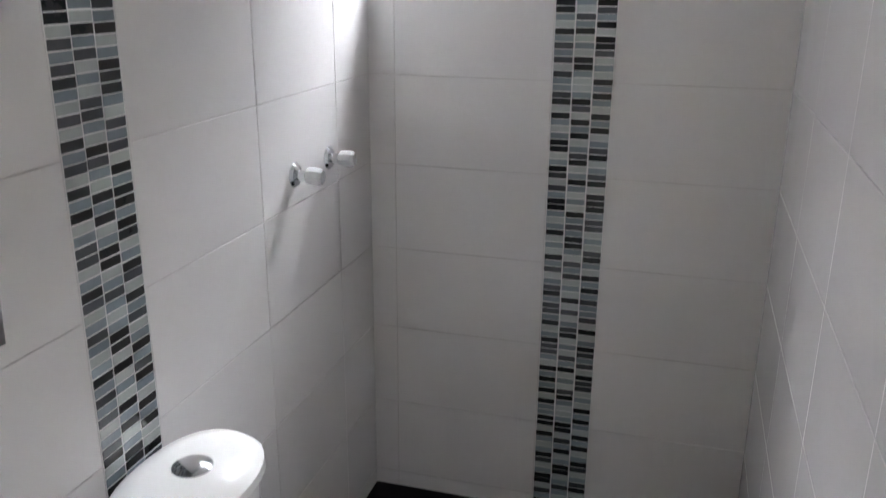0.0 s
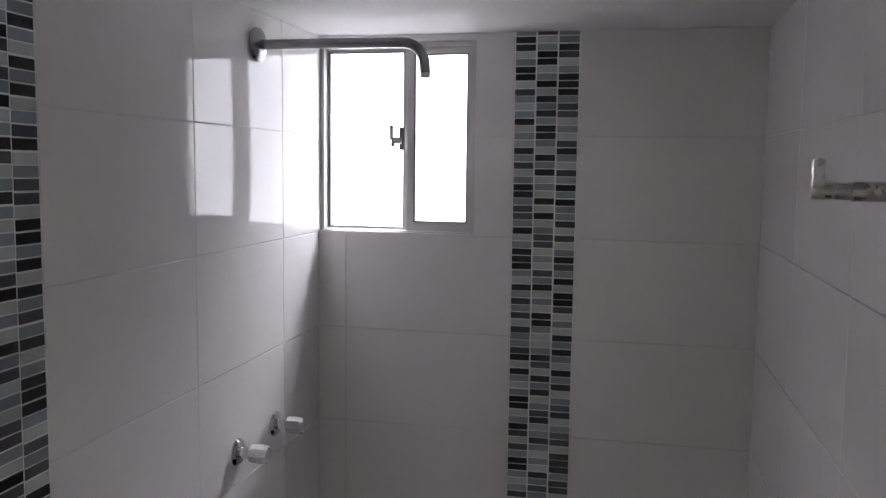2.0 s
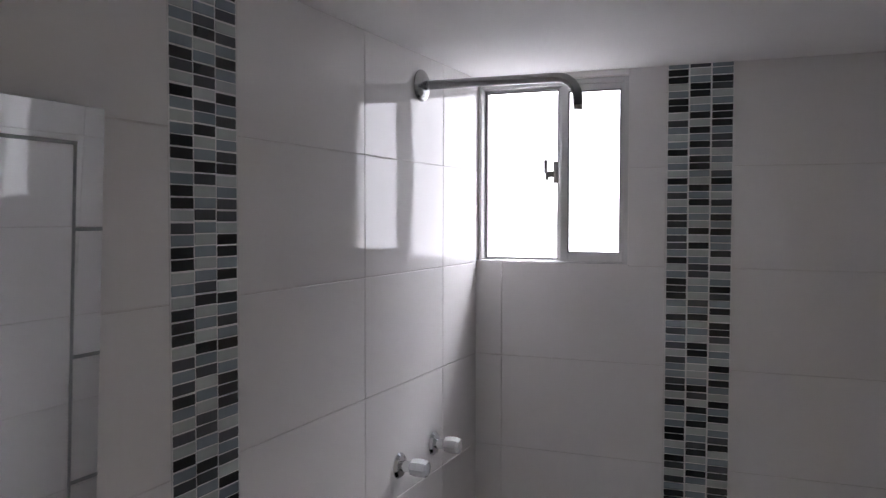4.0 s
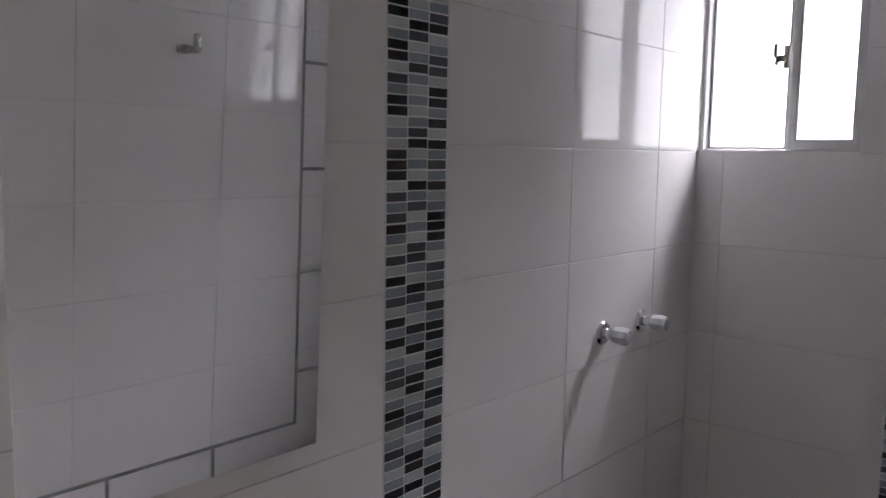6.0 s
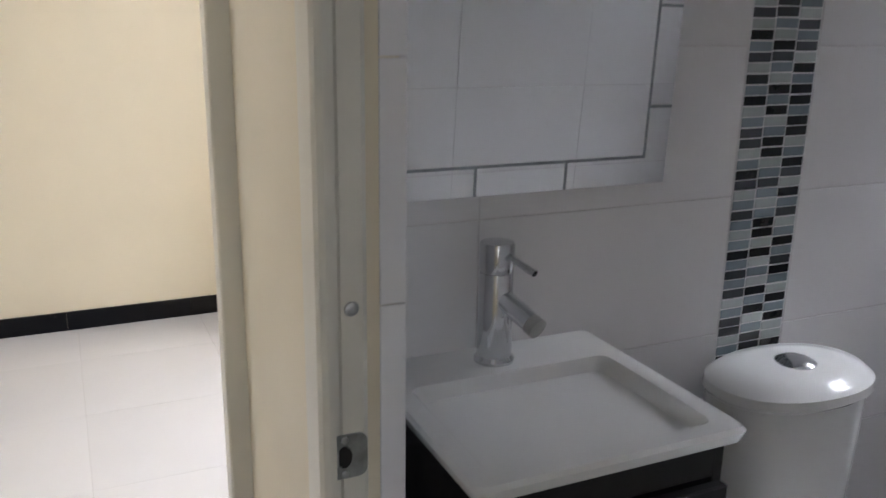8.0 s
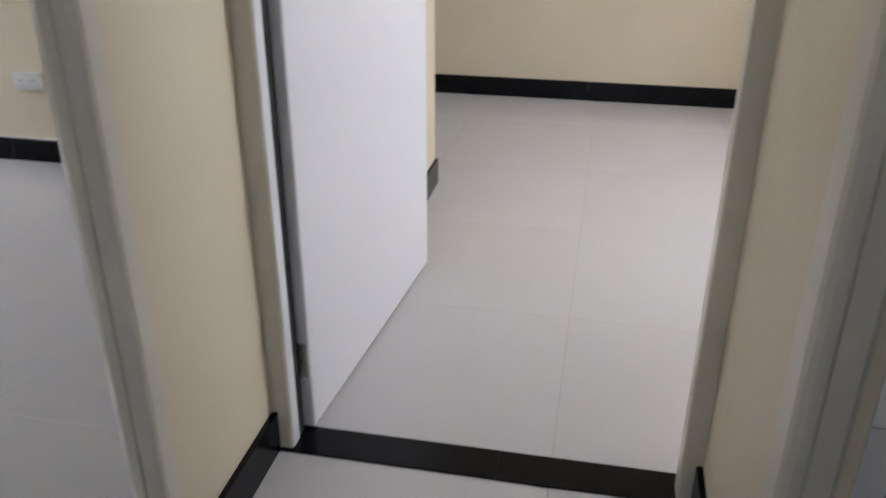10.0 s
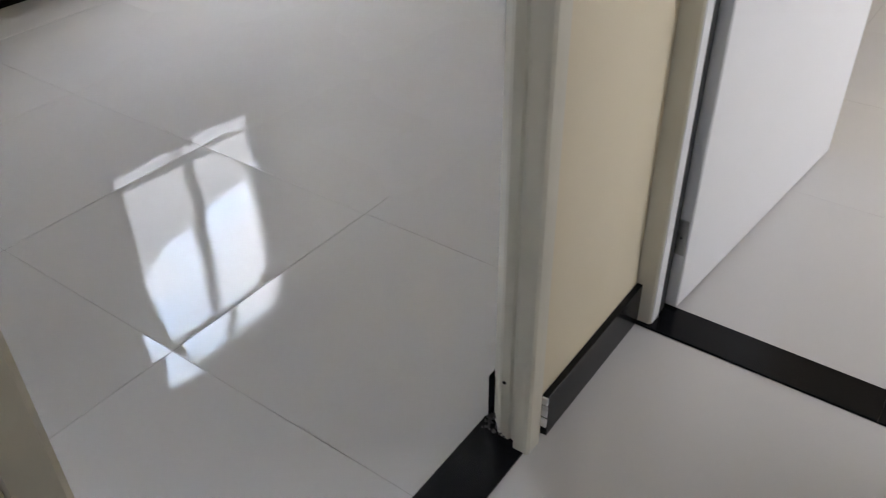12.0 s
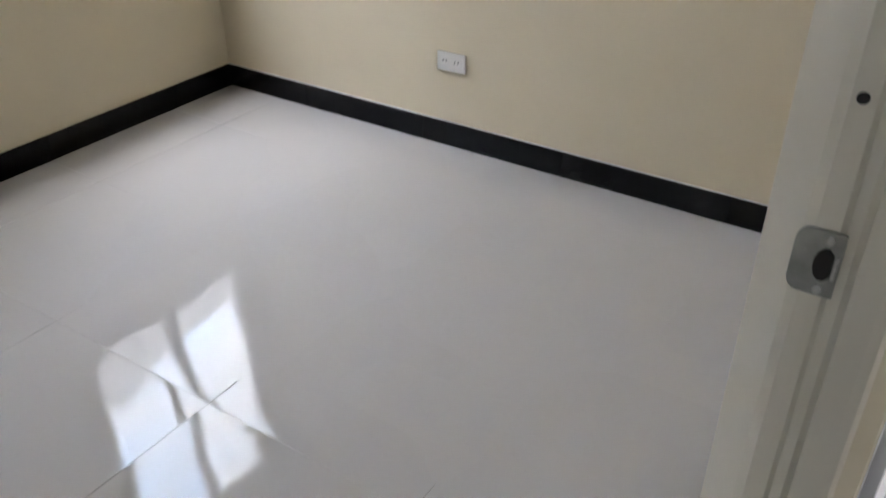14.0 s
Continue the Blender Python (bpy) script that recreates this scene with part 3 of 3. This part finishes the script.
# mirror
MY0, MY1 = 0.572, 1.131
mir = thing("mirror", "rectangular wall mirror with an etched line border", "mirror", (0.002, -0.012, 1.088))
mir.rotation_euler = (0, radians(2.6), 0)
MZ0, MZ1 = 0.0, 0.716
part("glass", boxes((0.001, MY0, MZ0, 0.011, MY1, MZ1), bevel=0.0012), M_MIRROR, mir)
i0, w = 0.042, 0.0045
for y0, z0, y1, z1 in ((MY0 + 0.002, MZ0 + i0, MY1 - i0, MZ0 + i0 + w), (MY0 + 0.002, MZ1 - i0 - w, MY1 - i0, MZ1 - i0), (MY1 - i0 - w, MZ0 + i0 + w, MY1 - i0, MZ1 - i0 - w)):
    part("etched_line", boxes((0.011, y0, z0, 0.0114, y1, z1)), M_ETCH, mir)
for k in range(4):
    z = 0.120 + 0.15 * k
    if MZ0 + 0.05 < z < MZ1 - 0.05:
        part("etched_line", boxes((0.011, MY1 - i0, z, 0.0114, MY1 - 0.001, z + w)), M_ETCH, mir)
for y in (0.640, 0.790, 0.942):
    part("etched_line", boxes((0.011, y, MZ0 + 0.001, 0.0114, y + w, MZ0 + i0)), M_ETCH, mir)
for y in (0.660, 0.815, 0.968):
    part("etched_line", boxes((0.011, y, MZ1 - i0, 0.0114, y + w, MZ1 - 0.001)), M_ETCH, mir)

# vanity and basin
SY0, SY1, SX1, SZ = 0.612, 0.997, 0.368, 0.850
van = thing("vanity_cabinet", "dark wenge vanity cabinet under the basin", "cabinet")
for nm, b in (("side_panel", (0.004, SY0 + 0.010, 0.10, SX1 - 0.030, SY0 + 0.026, SZ - 0.022)), ("side_panel", (0.004, SY1 - 0.026, 0.10, SX1 - 0.030, SY1 - 0.010, SZ - 0.022)),
              ("bottom_panel", (0.004, SY0 + 0.026, 0.10, SX1 - 0.030, SY1 - 0.026, 0.116)), ("front_rail", (SX1 - 0.046, SY0 + 0.026, SZ - 0.08, SX1 - 0.030, SY1 - 0.026, SZ - 0.022))):
    part(nm, boxes(b, bevel=0.001), M_WENGE, van)
for y0, y1 in ((SY0 + 0.014, 0.795), (0.799, SY1 - 0.014)):
    part("door", boxes((SX1 - 0.029, y0, 0.105, SX1 - 0.012, y1, SZ - 0.085), bevel=0.002), M_WENGE, van)
part("plinth", boxes((0.004, SY0 + 0.02, -0.003, SX1 - 0.06, SY1 - 0.02, 0.10)), M_WENGE, van)
bas = thing("wash_basin", "white ceramic basin with a raised rectangular rim", "basin", (0, 0, 0))
bm = bmesh.new()


def loop_rect(x0, y0, x1, y1, z, r=0.0):
    pts = []
    for cx, cy, a0 in ((x1 - r, y1 - r, 0), (x0 + r, y1 - r, 90), (x0 + r, y0 + r, 180), (x1 - r, y0 + r, 270)):
        for k in range(4):
            a = radians(a0 + 30 * k)
            pts.append(bm.verts.new((cx + r * math.cos(a), cy + r * math.sin(a), z)))
    return pts


rings = [loop_rect(0.003, SY0 + 0.006, SX1 - 0.006, SY1 - 0.006, SZ - 0.022, 0.010), loop_rect(0.001, SY0, SX1, SY1, SZ - 0.006, 0.012),
         loop_rect(0.003, SY0 + 0.004, SX1 - 0.004, SY1 - 0.004, SZ, 0.012), loop_rect(0.100, SY0 + 0.032, SX1 - 0.030, SY1 - 0.032, SZ - 0.001, 0.016),
         loop_rect(0.104, SY0 + 0.038, SX1 - 0.036, SY1 - 0.038, SZ - 0.008, 0.016), loop_rect(0.125, SY0 + 0.070, SX1 - 0.060, SY1 - 0.070, SZ - 0.085, 0.030),
         loop_rect(0.150, SY0 + 0.100, SX1 - 0.090, SY1 - 0.100, SZ - 0.098, 0.030)]
for a, b in zip(rings, rings[1:]):
    for i in range(16):
        bm.faces.new((a[i], a[(i + 1) % 16], b[(i + 1) % 16], b[i]))
bm.faces.new(rings[-1])
bm.faces.new(rings[0][::-1])
bmesh.ops.recalc_face_normals(bm, faces=bm.faces)
bowl = part("bowl", bm, M_CERAMIC, bas, "", True)
part("overflow_hole", lathe(bmesh.new(), [(0.012, 0.0), (0.012, 0.006)], 18, "x", (0.1125, 0.797, SZ - 0.036)), M_DARKHOLE, bas, "dark overflow hole")
part("drain", lathe(bmesh.new(), [(0.022, SZ - 0.0985), (0.022, SZ - 0.096), (0.016, SZ - 0.094)], 22, "z", (0.215, 0.797, 0)), M_CHROME, bas, "chrome drain")
fau = thing("basin_tap", "chrome single-lever basin mixer tap", "tap", (0.055, 0.798, SZ))
part("body", lathe(bmesh.new(), [(0.0300, 0.0), (0.0300, 0.004), (0.0258, 0.010), (0.0248, 0.134), (0.0244, 0.1365)], 28, "z"), M_CHROME, fau, "", True)
part("cap", lathe(bmesh.new(), [(0.0244, 0.137), (0.0252, 0.139), (0.0256, 0.176), (0.0240, 0.1805), (0.018, 0.1815)], 28, "z"), M_CHROME, fau, "", True)
bm = tube(bmesh.new(), [(0.012, 0.004, 0.100), (0.042, 0.013, 0.088), (0.070, 0.022, 0.076)], 0.0150, 18)
sp = part("spout", bm, M_CHROME, fau, "", True)
bm = tube(bmesh.new(), [(0.067, 0.021, 0.077), (0.080, 0.025, 0.072)], 0.0155, 18)
part("aerator", bm, M_STEEL, sp, "", True)
part("lever", tube(bmesh.new(), [(0.016, 0.005, 0.165), (0.042, 0.013, 0.158), (0.070, 0.022, 0.150)], 0.005, 12), M_CHROME, fau, "", True)

# toilet
toi = thing("toilet", "white close-coupled toilet with an oval cistern lid", "toilet", (0, 1.338, -0.010))


def oval(bm, x0, x1, hy, z, n=40, p=2.5):
    cx, hx = (x0 + x1) / 2, (x1 - x0) / 2
    out = []
    for k in range(n):
        a = 2 * math.pi * k / n
        c, s = math.cos(a), math.sin(a)
        out.append(bm.verts.new((cx + hx * math.copysign(abs(c) ** (2 / p), c), hy * math.copysign(abs(s) ** (2 / p), s), z)))
    return out


def loft(levels, p=2.5):
    bm = bmesh.new()
    rs = [oval(bm, *lv, p=p) for lv in levels]
    for a, b in zip(rs, rs[1:]):
        for i in range(len(a)):
            bm.faces.new((a[i], a[(i + 1) % len(a)], b[(i + 1) % len(a)], b[i]))
    bm.faces.new(rs[0][::-1])
    bm.faces.new(rs[-1])
    bmesh.ops.recalc_face_normals(bm, faces=bm.faces)
    return bm


part("cistern", loft([(0.030, 0.185, 0.122, 0.40), (0.022, 0.200, 0.135, 0.46), (0.020, 0.208, 0.147, 0.748)]), M_CERAMIC, toi, "", True)
lid = part("cistern_lid", loft([(0.016, 0.216, 0.152, 0.749), (0.010, 0.224, 0.158, 0.757), (0.012, 0.222, 0.156, 0.772), (0.030, 0.204, 0.138, 0.787), (0.060, 0.175, 0.100, 0.793), (0.09, 0.14, 0.04, 0.7938)], 2.2), M_CERAMIC, toi, "", True)
bm = lathe(bmesh.new(), [(0.035, 0.790), (0.034, 0.7955), (0.026, 0.800), (0.010, 0.802)], 28, "z", (0.122, 0.005, 0))
part("flush_button", bm, M_CHROME, lid, "chrome flush button", True)
part("bowl", loft([(0.16, 0.46, 0.10, 0.0), (0.17, 0.44, 0.095, 0.10), (0.12, 0.55, 0.135, 0.26), (0.10, 0.64, 0.175, 0.37), (0.10, 0.655, 0.180, 0.395)], 2.1), M_CERAMIC, toi, "", True)
part("seat", loft([(0.20, 0.655, 0.178, 0.396), (0.20, 0.66, 0.182, 0.404), (0.21, 0.655, 0.178, 0.414)], 2.1), M_PLASTIC, toi, "", True)
part("seat_lid", loft([(0.20, 0.657, 0.180, 0.415), (0.205, 0.655, 0.178, 0.426), (0.24, 0.62, 0.150, 0.432)], 2.1), M_PLASTIC, toi, "", True)

# ---- south room fittings ----
win2 = thing("window_2", "tall aluminium window with two clear panes", "window")
win2["kind"] = "structure"
yb = BS - 0.06
mx = (WB_X0 + WB_X1) / 2
part("window_frame", boxes((WB_X0, yb, WB_Z0, WB_X0 + 0.025, yb + 0.04, WB_Z1), (WB_X1 - 0.025, yb, WB_Z0, WB_X1, yb + 0.04, WB_Z1), (WB_X0 + 0.025, yb, WB_Z0, WB_X1 - 0.025, yb + 0.04, WB_Z0 + 0.025), (WB_X0 + 0.025, yb, WB_Z1 - 0.025, WB_X1 - 0.025, yb + 0.04, WB_Z1), bevel=0.0015), M_ALU, win2)
part("mullion", boxes((mx - 0.022, yb + 0.002, WB_Z0 + 0.025, mx + 0.022, yb + 0.042, WB_Z1 - 0.025), bevel=0.0015), M_ALU, win2)
for x0, x1 in ((WB_X0 + 0.02, mx - 0.015), (mx + 0.015, WB_X1 - 0.02)):
    p = part("pane", boxes((x0, yb + 0.018, WB_Z0 + 0.02, x1, yb + 0.022, WB_Z1 - 0.02)), M_GLASS, win2)
    p.visible_shadow = False
out = thing("wall_socket", "white plastic double wall socket above the skirting", "socket", (BWST, -1.649, 0.300))
part("plate", boxes((0.0, -0.052, -0.031, 0.008, 0.052, 0.031), bevel=0.004, segs=2), M_PLASTIC, out, "", True)
for dy in (-0.022, 0.022):
    f = part("socket_face", boxes((0.008, dy - 0.017, -0.014, 0.0095, dy + 0.017, 0.014), bevel=0.0007), M_PLASTIC, out)
    for sy in (-0.006, 0.006):
        part("slot", boxes((0.0094, dy + sy - 0.0012, -0.001, 0.0099, dy + sy + 0.0012, 0.008)), M_DARKHOLE, f)

# ---- outdoors ----
struct("backdrop_south", boxes((-2.9, BS - 1.22, 0.2, 0.6, BS - 1.2, 4.6)), M_CLOUDS, "cloudy sky over a grey roof outside the window", "backdrop")
struct("ground", boxes((-400, -400, -6.2, 400, 400, -6.0)), M_FACADE, "grey ground far below the windows", "ground")

# ---- tiles ----


def tile_mesh(w, h, t, mat, ch=0.0012):
    """A tile in the local y-z plane, front at x = 0, chamfered towards the joint."""
    bm = bmesh.new()
    ins = [bm.verts.new((0, y, z)) for y, z in ((-w / 2 + ch, -h / 2 + ch), (w / 2 - ch, -h / 2 + ch), (w / 2 - ch, h / 2 - ch), (-w / 2 + ch, h / 2 - ch))]
    mid = [bm.verts.new((-ch * 0.6, y, z)) for y, z in ((-w / 2, -h / 2), (w / 2, -h / 2), (w / 2, h / 2), (-w / 2, h / 2))]
    bak = [bm.verts.new((-t, y, z)) for y, z in ((-w / 2, -h / 2), (w / 2, -h / 2), (w / 2, h / 2), (-w / 2, h / 2))]
    bm.faces.new(ins)
    for a, b in ((ins, mid), (mid, bak)):
        for i in range(4):
            bm.faces.new((a[i], b[i], b[(i + 1) % 4], a[(i + 1) % 4]))
    bmesh.ops.recalc_face_normals(bm, faces=bm.faces)
    return mesh_of("tile", bm, mat)


CACHE = {}


def lay_tile(parent, m, w, h, t, mat, name="tile"):
    key = (round(w, 4), round(h, 4), mat.name)
    if key not in CACHE:
        CACHE[key] = tile_mesh(w, h, t, mat)
    ob = new(name, CACHE[key])
    ob.parent = parent
    ob.matrix_basis = m
    return ob


TR = random.Random(11)


def tiled(parent, place, us, vs, mat=M_TILE, joint=0.0015, hole=None, tilt=0.0011):
    """Tiles between the joints us (along the wall) and vs (heights); place(u, v) gives the pose of a tile's centre."""
    for u0, u1 in zip(us, us[1:]):
        for v0, v1 in zip(vs, vs[1:]):
            if hole and u0 > hole[0] - 0.003 and u1 < hole[1] + 0.003 and v0 > hole[2] - 0.003 and v1 < hole[3] + 0.003:
                continue
            m = place((u0 + u1) / 2, (v0 + v1) / 2) @ pose(0, 0, 0, 0, math.degrees(TR.uniform(-tilt, tilt)), math.degrees(TR.uniform(-tilt, tilt)))
            lay_tile(parent, m, u1 - u0 - joint, v1 - v0 - joint, 0.0035, mat)


ROWZ = [-0.002, 0.05] + [0.05 + 0.25 * k for k in range(1, 8)] + [BC]


def on_west(u, v):
    return pose(0, u, v)


def on_east(u, v):
    return pose(BW, u, v, 0, 0, 180)


def on_north(u, v):
    return pose(u, BL, v, 0, 0, -90)


tiled(wall_w, on_west, [FB + 0.004, 0.796, 1.280], ROWZ)
tiled(wall_w, on_west, [1.436, 1.857, 2.266, BL + 0.0012], ROWZ)
tiled(wall_e, on_east, [FB + 0.004, 0.842, 1.263, 1.684, 2.092, BL + 0.0012], ROWZ)
NZ = ROWZ[:7] + [WZ0 - 0.002]
tiled(wall_n, on_north, [-0.0012, 0.075, 0.507], NZ)
tiled(wall_n, on_north, [WX1 + 0.001, 0.507], [WZ0 - 0.002, 1.80, BC])
tiled(wall_n, on_north, [0.667, BW + 0.0012], ROWZ)
# header above the window and the tiled reveals
tiled(wall_n, on_north, [0.0, WX1 + 0.001], [WZ1 + 0.001, BC])
struct("window_reveal", boxes((WX1 - 0.001, BL - 0.001, WZ0, WX1 + 0.003, BL + 0.10, WZ1)), M_TILE, "white tiled reveal of the small window", "wall")
# front wall of the bathroom, inner side and the tiled doorway reveal
front = struct("wall_bath_south", boxes((-0.002, FB - 0.003, -0.05, DT0, FB + 0.001, BC), (DT1, FB - 0.003, -0.05, BW + 0.002, FB + 0.001, BC), (DT0, FB - 0.003, DH + 0.03, DT1, FB + 0.001, BC)), M_GROUT, "white tiled inner side of the doorway wall", "wall")
tiled(front, lambda u, v: pose(u, FB + 0.0035, v, 0, 0, 90), [0.0, DT0], ROWZ)
tiled(front, lambda u, v: pose(DT0 + 0.004, u, v), [HN + 0.048, FB + 0.004], ROWZ)

# ---- mosaic bands ----


def stick_mesh(w, h, mat):
    return tile_mesh(w, h, 0.003, mat, 0.0010)


STICKS = [stick_mesh(0.0482, 0.0155, m) for m in MOSAIC]


# the sheets' own order, row by row from the ceiling down: p pale, b blue-grey, k black or charcoal
NORTH_ROWS = ("bkb kpb kbk pkk bkp kpb kbk pkk kpk bkb pbk bkk kbp pkb bkp pbk kpk bkb kbp pkk bpb kbk kpb bkk kpb kkb bpk kbp pkk bkp kpb "
              "kbk kpk bkb pbk kkp bpk kbk bpk kkp pkb kbp bpk bpb kbk kkb pkp kpk bkb pbk bkp kpb kbk pkk bkp kpb kbk pkk kbp bpk kbk").split()
WEST_ROWS = ("kbp bpk kbk kpb pbk bkp pkk bpb kbk kkb pkp kpk bkb pbk bkp kpb kbk pkk bkp kpb kbk pkk kbp bpk kbk kpb pbk bkp pkk kpb kbk kpb pkk kbp bkb "
             "kpk kbk bpk pkb kkp pbk kpb bkk kkp pbk kpb bkk kbk pkb bpk kbk kkp pkb bpk kbk kkp pbk bpb kbk bkp pkb bpk kkb bpk kbk bpb kkp pbk bkb kpk kbp pkp bkk").split()


def mosaic_band(parent, place, u0, u1, seed, order, datum):
    """Three columns of glass sticks; the row numbered datum is centred on the tile joint at 1.55 m. The lowest rows, out of sight, are joined."""
    r = random.Random(seed)
    pitch = 0.25 / 14
    cw = (u1 - u0) / 3
    lows = [bmesh.new() for _ in MOSAIC]
    for k in range(130):
        z = 1.55 - pitch * (k - datum)
        if z < 0.010:
            break
        row = order[k] if k < len(order) else order[8 + (k - len(order)) % (len(order) - 8)]
        for c in range(3):
            shade = {"p": 0, "b": 1, "k": 3 if r.random() < 0.62 else 2}[row[c]]
            m = place(u0 + cw * (c + 0.5) + r.uniform(-0.0004, 0.0004), z + r.uniform(-0.0006, 0.0006) + (0.0012 if c == 1 else 0)) @ pose(0.0004, 0, 0, r.uniform(-0.5, 0.5), r.uniform(-0.35, 0.35), r.uniform(-0.35, 0.35))
            if k < 99:
                ob = new("mosaic_stick", STICKS[shade])
                ob.parent = parent
                ob.matrix_basis = m
            else:
                q = bmesh.ops.create_cube(lows[shade], size=1.0)["verts"]
                for v in q:
                    v.co = m @ Vector((v.co.x * 0.003 - 0.0015, v.co.y * 0.049, v.co.z * 0.016))
    for low, mat in zip(lows, MOSAIC):
        part("mosaic_rest", low, mat, parent)["kind"] = "stuff"


band_w = struct("mosaic_band_west", boxes((-0.002, 1.2805, 0.0, -0.0006, 1.4355, BC)), M_GROUT_W, "vertical band of grey, blue and black glass mosaic", "mosaic")
mosaic_band(band_w, on_west, 1.2815, 1.4345, 21, WEST_ROWS, 28)
band_n = struct("mosaic_band_north", boxes((0.5075, BL + 0.0006, 0.0, 0.6665, BL + 0.002, BC)), M_GROUT_W, "vertical band of grey, blue and black glass mosaic", "mosaic")
mosaic_band(band_n, on_north, 0.5085, 0.6655, 33, NORTH_ROWS, 28)

# ---- floor tiles ----


def floor_tile(w, d, mat, thick=0.005, dip=0.0011):
    """A polished tile, its edges very slightly fallen; the top is at z = 0."""
    bm = bmesh.new()
    us = (-1.0, -0.97, -0.93, -0.88, -0.8, -0.68, -0.5, -0.2, 0.2, 0.5, 0.68, 0.8, 0.88, 0.93, 0.97, 1.0)
    grid = [[bm.verts.new((u * w / 2, v * d / 2, -dip * (abs(u) ** 7 + abs(v) ** 7))) for u in us] for v in us]
    for j in range(len(us) - 1):
        for i in range(len(us) - 1):
            bm.faces.new((grid[j][i], grid[j][i + 1], grid[j + 1][i + 1], grid[j + 1][i]))
    rim = grid[0][:-1] + [g[-1] for g in grid[:-1]] + grid[-1][:0:-1] + [g[0] for g in grid[:0:-1]]
    lows = [bm.verts.new((v.co.x, v.co.y, -thick)) for v in rim]
    n = len(rim)
    for i in range(n):
        bm.faces.new((rim[i], lows[i], lows[(i + 1) % n], rim[(i + 1) % n]))
    bmesh.ops.recalc_face_normals(bm, faces=bm.faces)
    me = mesh_of("floor_tile", bm, mat)
    me.shade_smooth()
    me.set_sharp_from_angle(angle=radians(40))
    return me


FCACHE = {}
FR = random.Random(7)


def lay_floor(parent, xs, ys, z, mat=M_FLOOR, jx=0.0009, jy=0.0016, tilt=0.035):
    for x0, x1 in zip(xs, xs[1:]):
        for y0, y1 in zip(ys, ys[1:]):
            key = (round(x1 - x0, 3), round(y1 - y0, 3), mat.name)
            if key not in FCACHE:
                FCACHE[key] = floor_tile(x1 - x0 - jx, y1 - y0 - jy, mat)
            ob = new("floor_tile", FCACHE[key])
            ob.parent = parent
            ob.matrix_basis = pose((x0 + x1) / 2, (y0 + y1) / 2, z, FR.uniform(-tilt, tilt), FR.uniform(-tilt, tilt), 0)


def joints(lo, hi, start, step=0.51):
    ks = [start + step * k for k in range(-12, 13)]
    return [lo] + [k for k in ks if lo + 0.02 < k < hi - 0.02] + [hi]


lay_floor(floor_main, joints(BWST, BE, 0.343), joints(BS, BY1 - 0.010, -0.366, 0.512), Z0)
lay_floor(floor_main, joints(AX0 + 0.010, 2.5, 0.330), joints(HS, HN - 0.016, 0.230), Z0)
lay_floor(floor_main, joints(AW, AX1 + 0.006, -0.757), joints(-2.2, AN, 0.230), Z0, jx=0.0006, jy=0.0009)
lay_floor(floor_bath, joints(0.0, BW, 0.31, 0.31), joints(HN + 0.066, BL, BL - 0.31, 0.31), 0.0, M_BLACK)
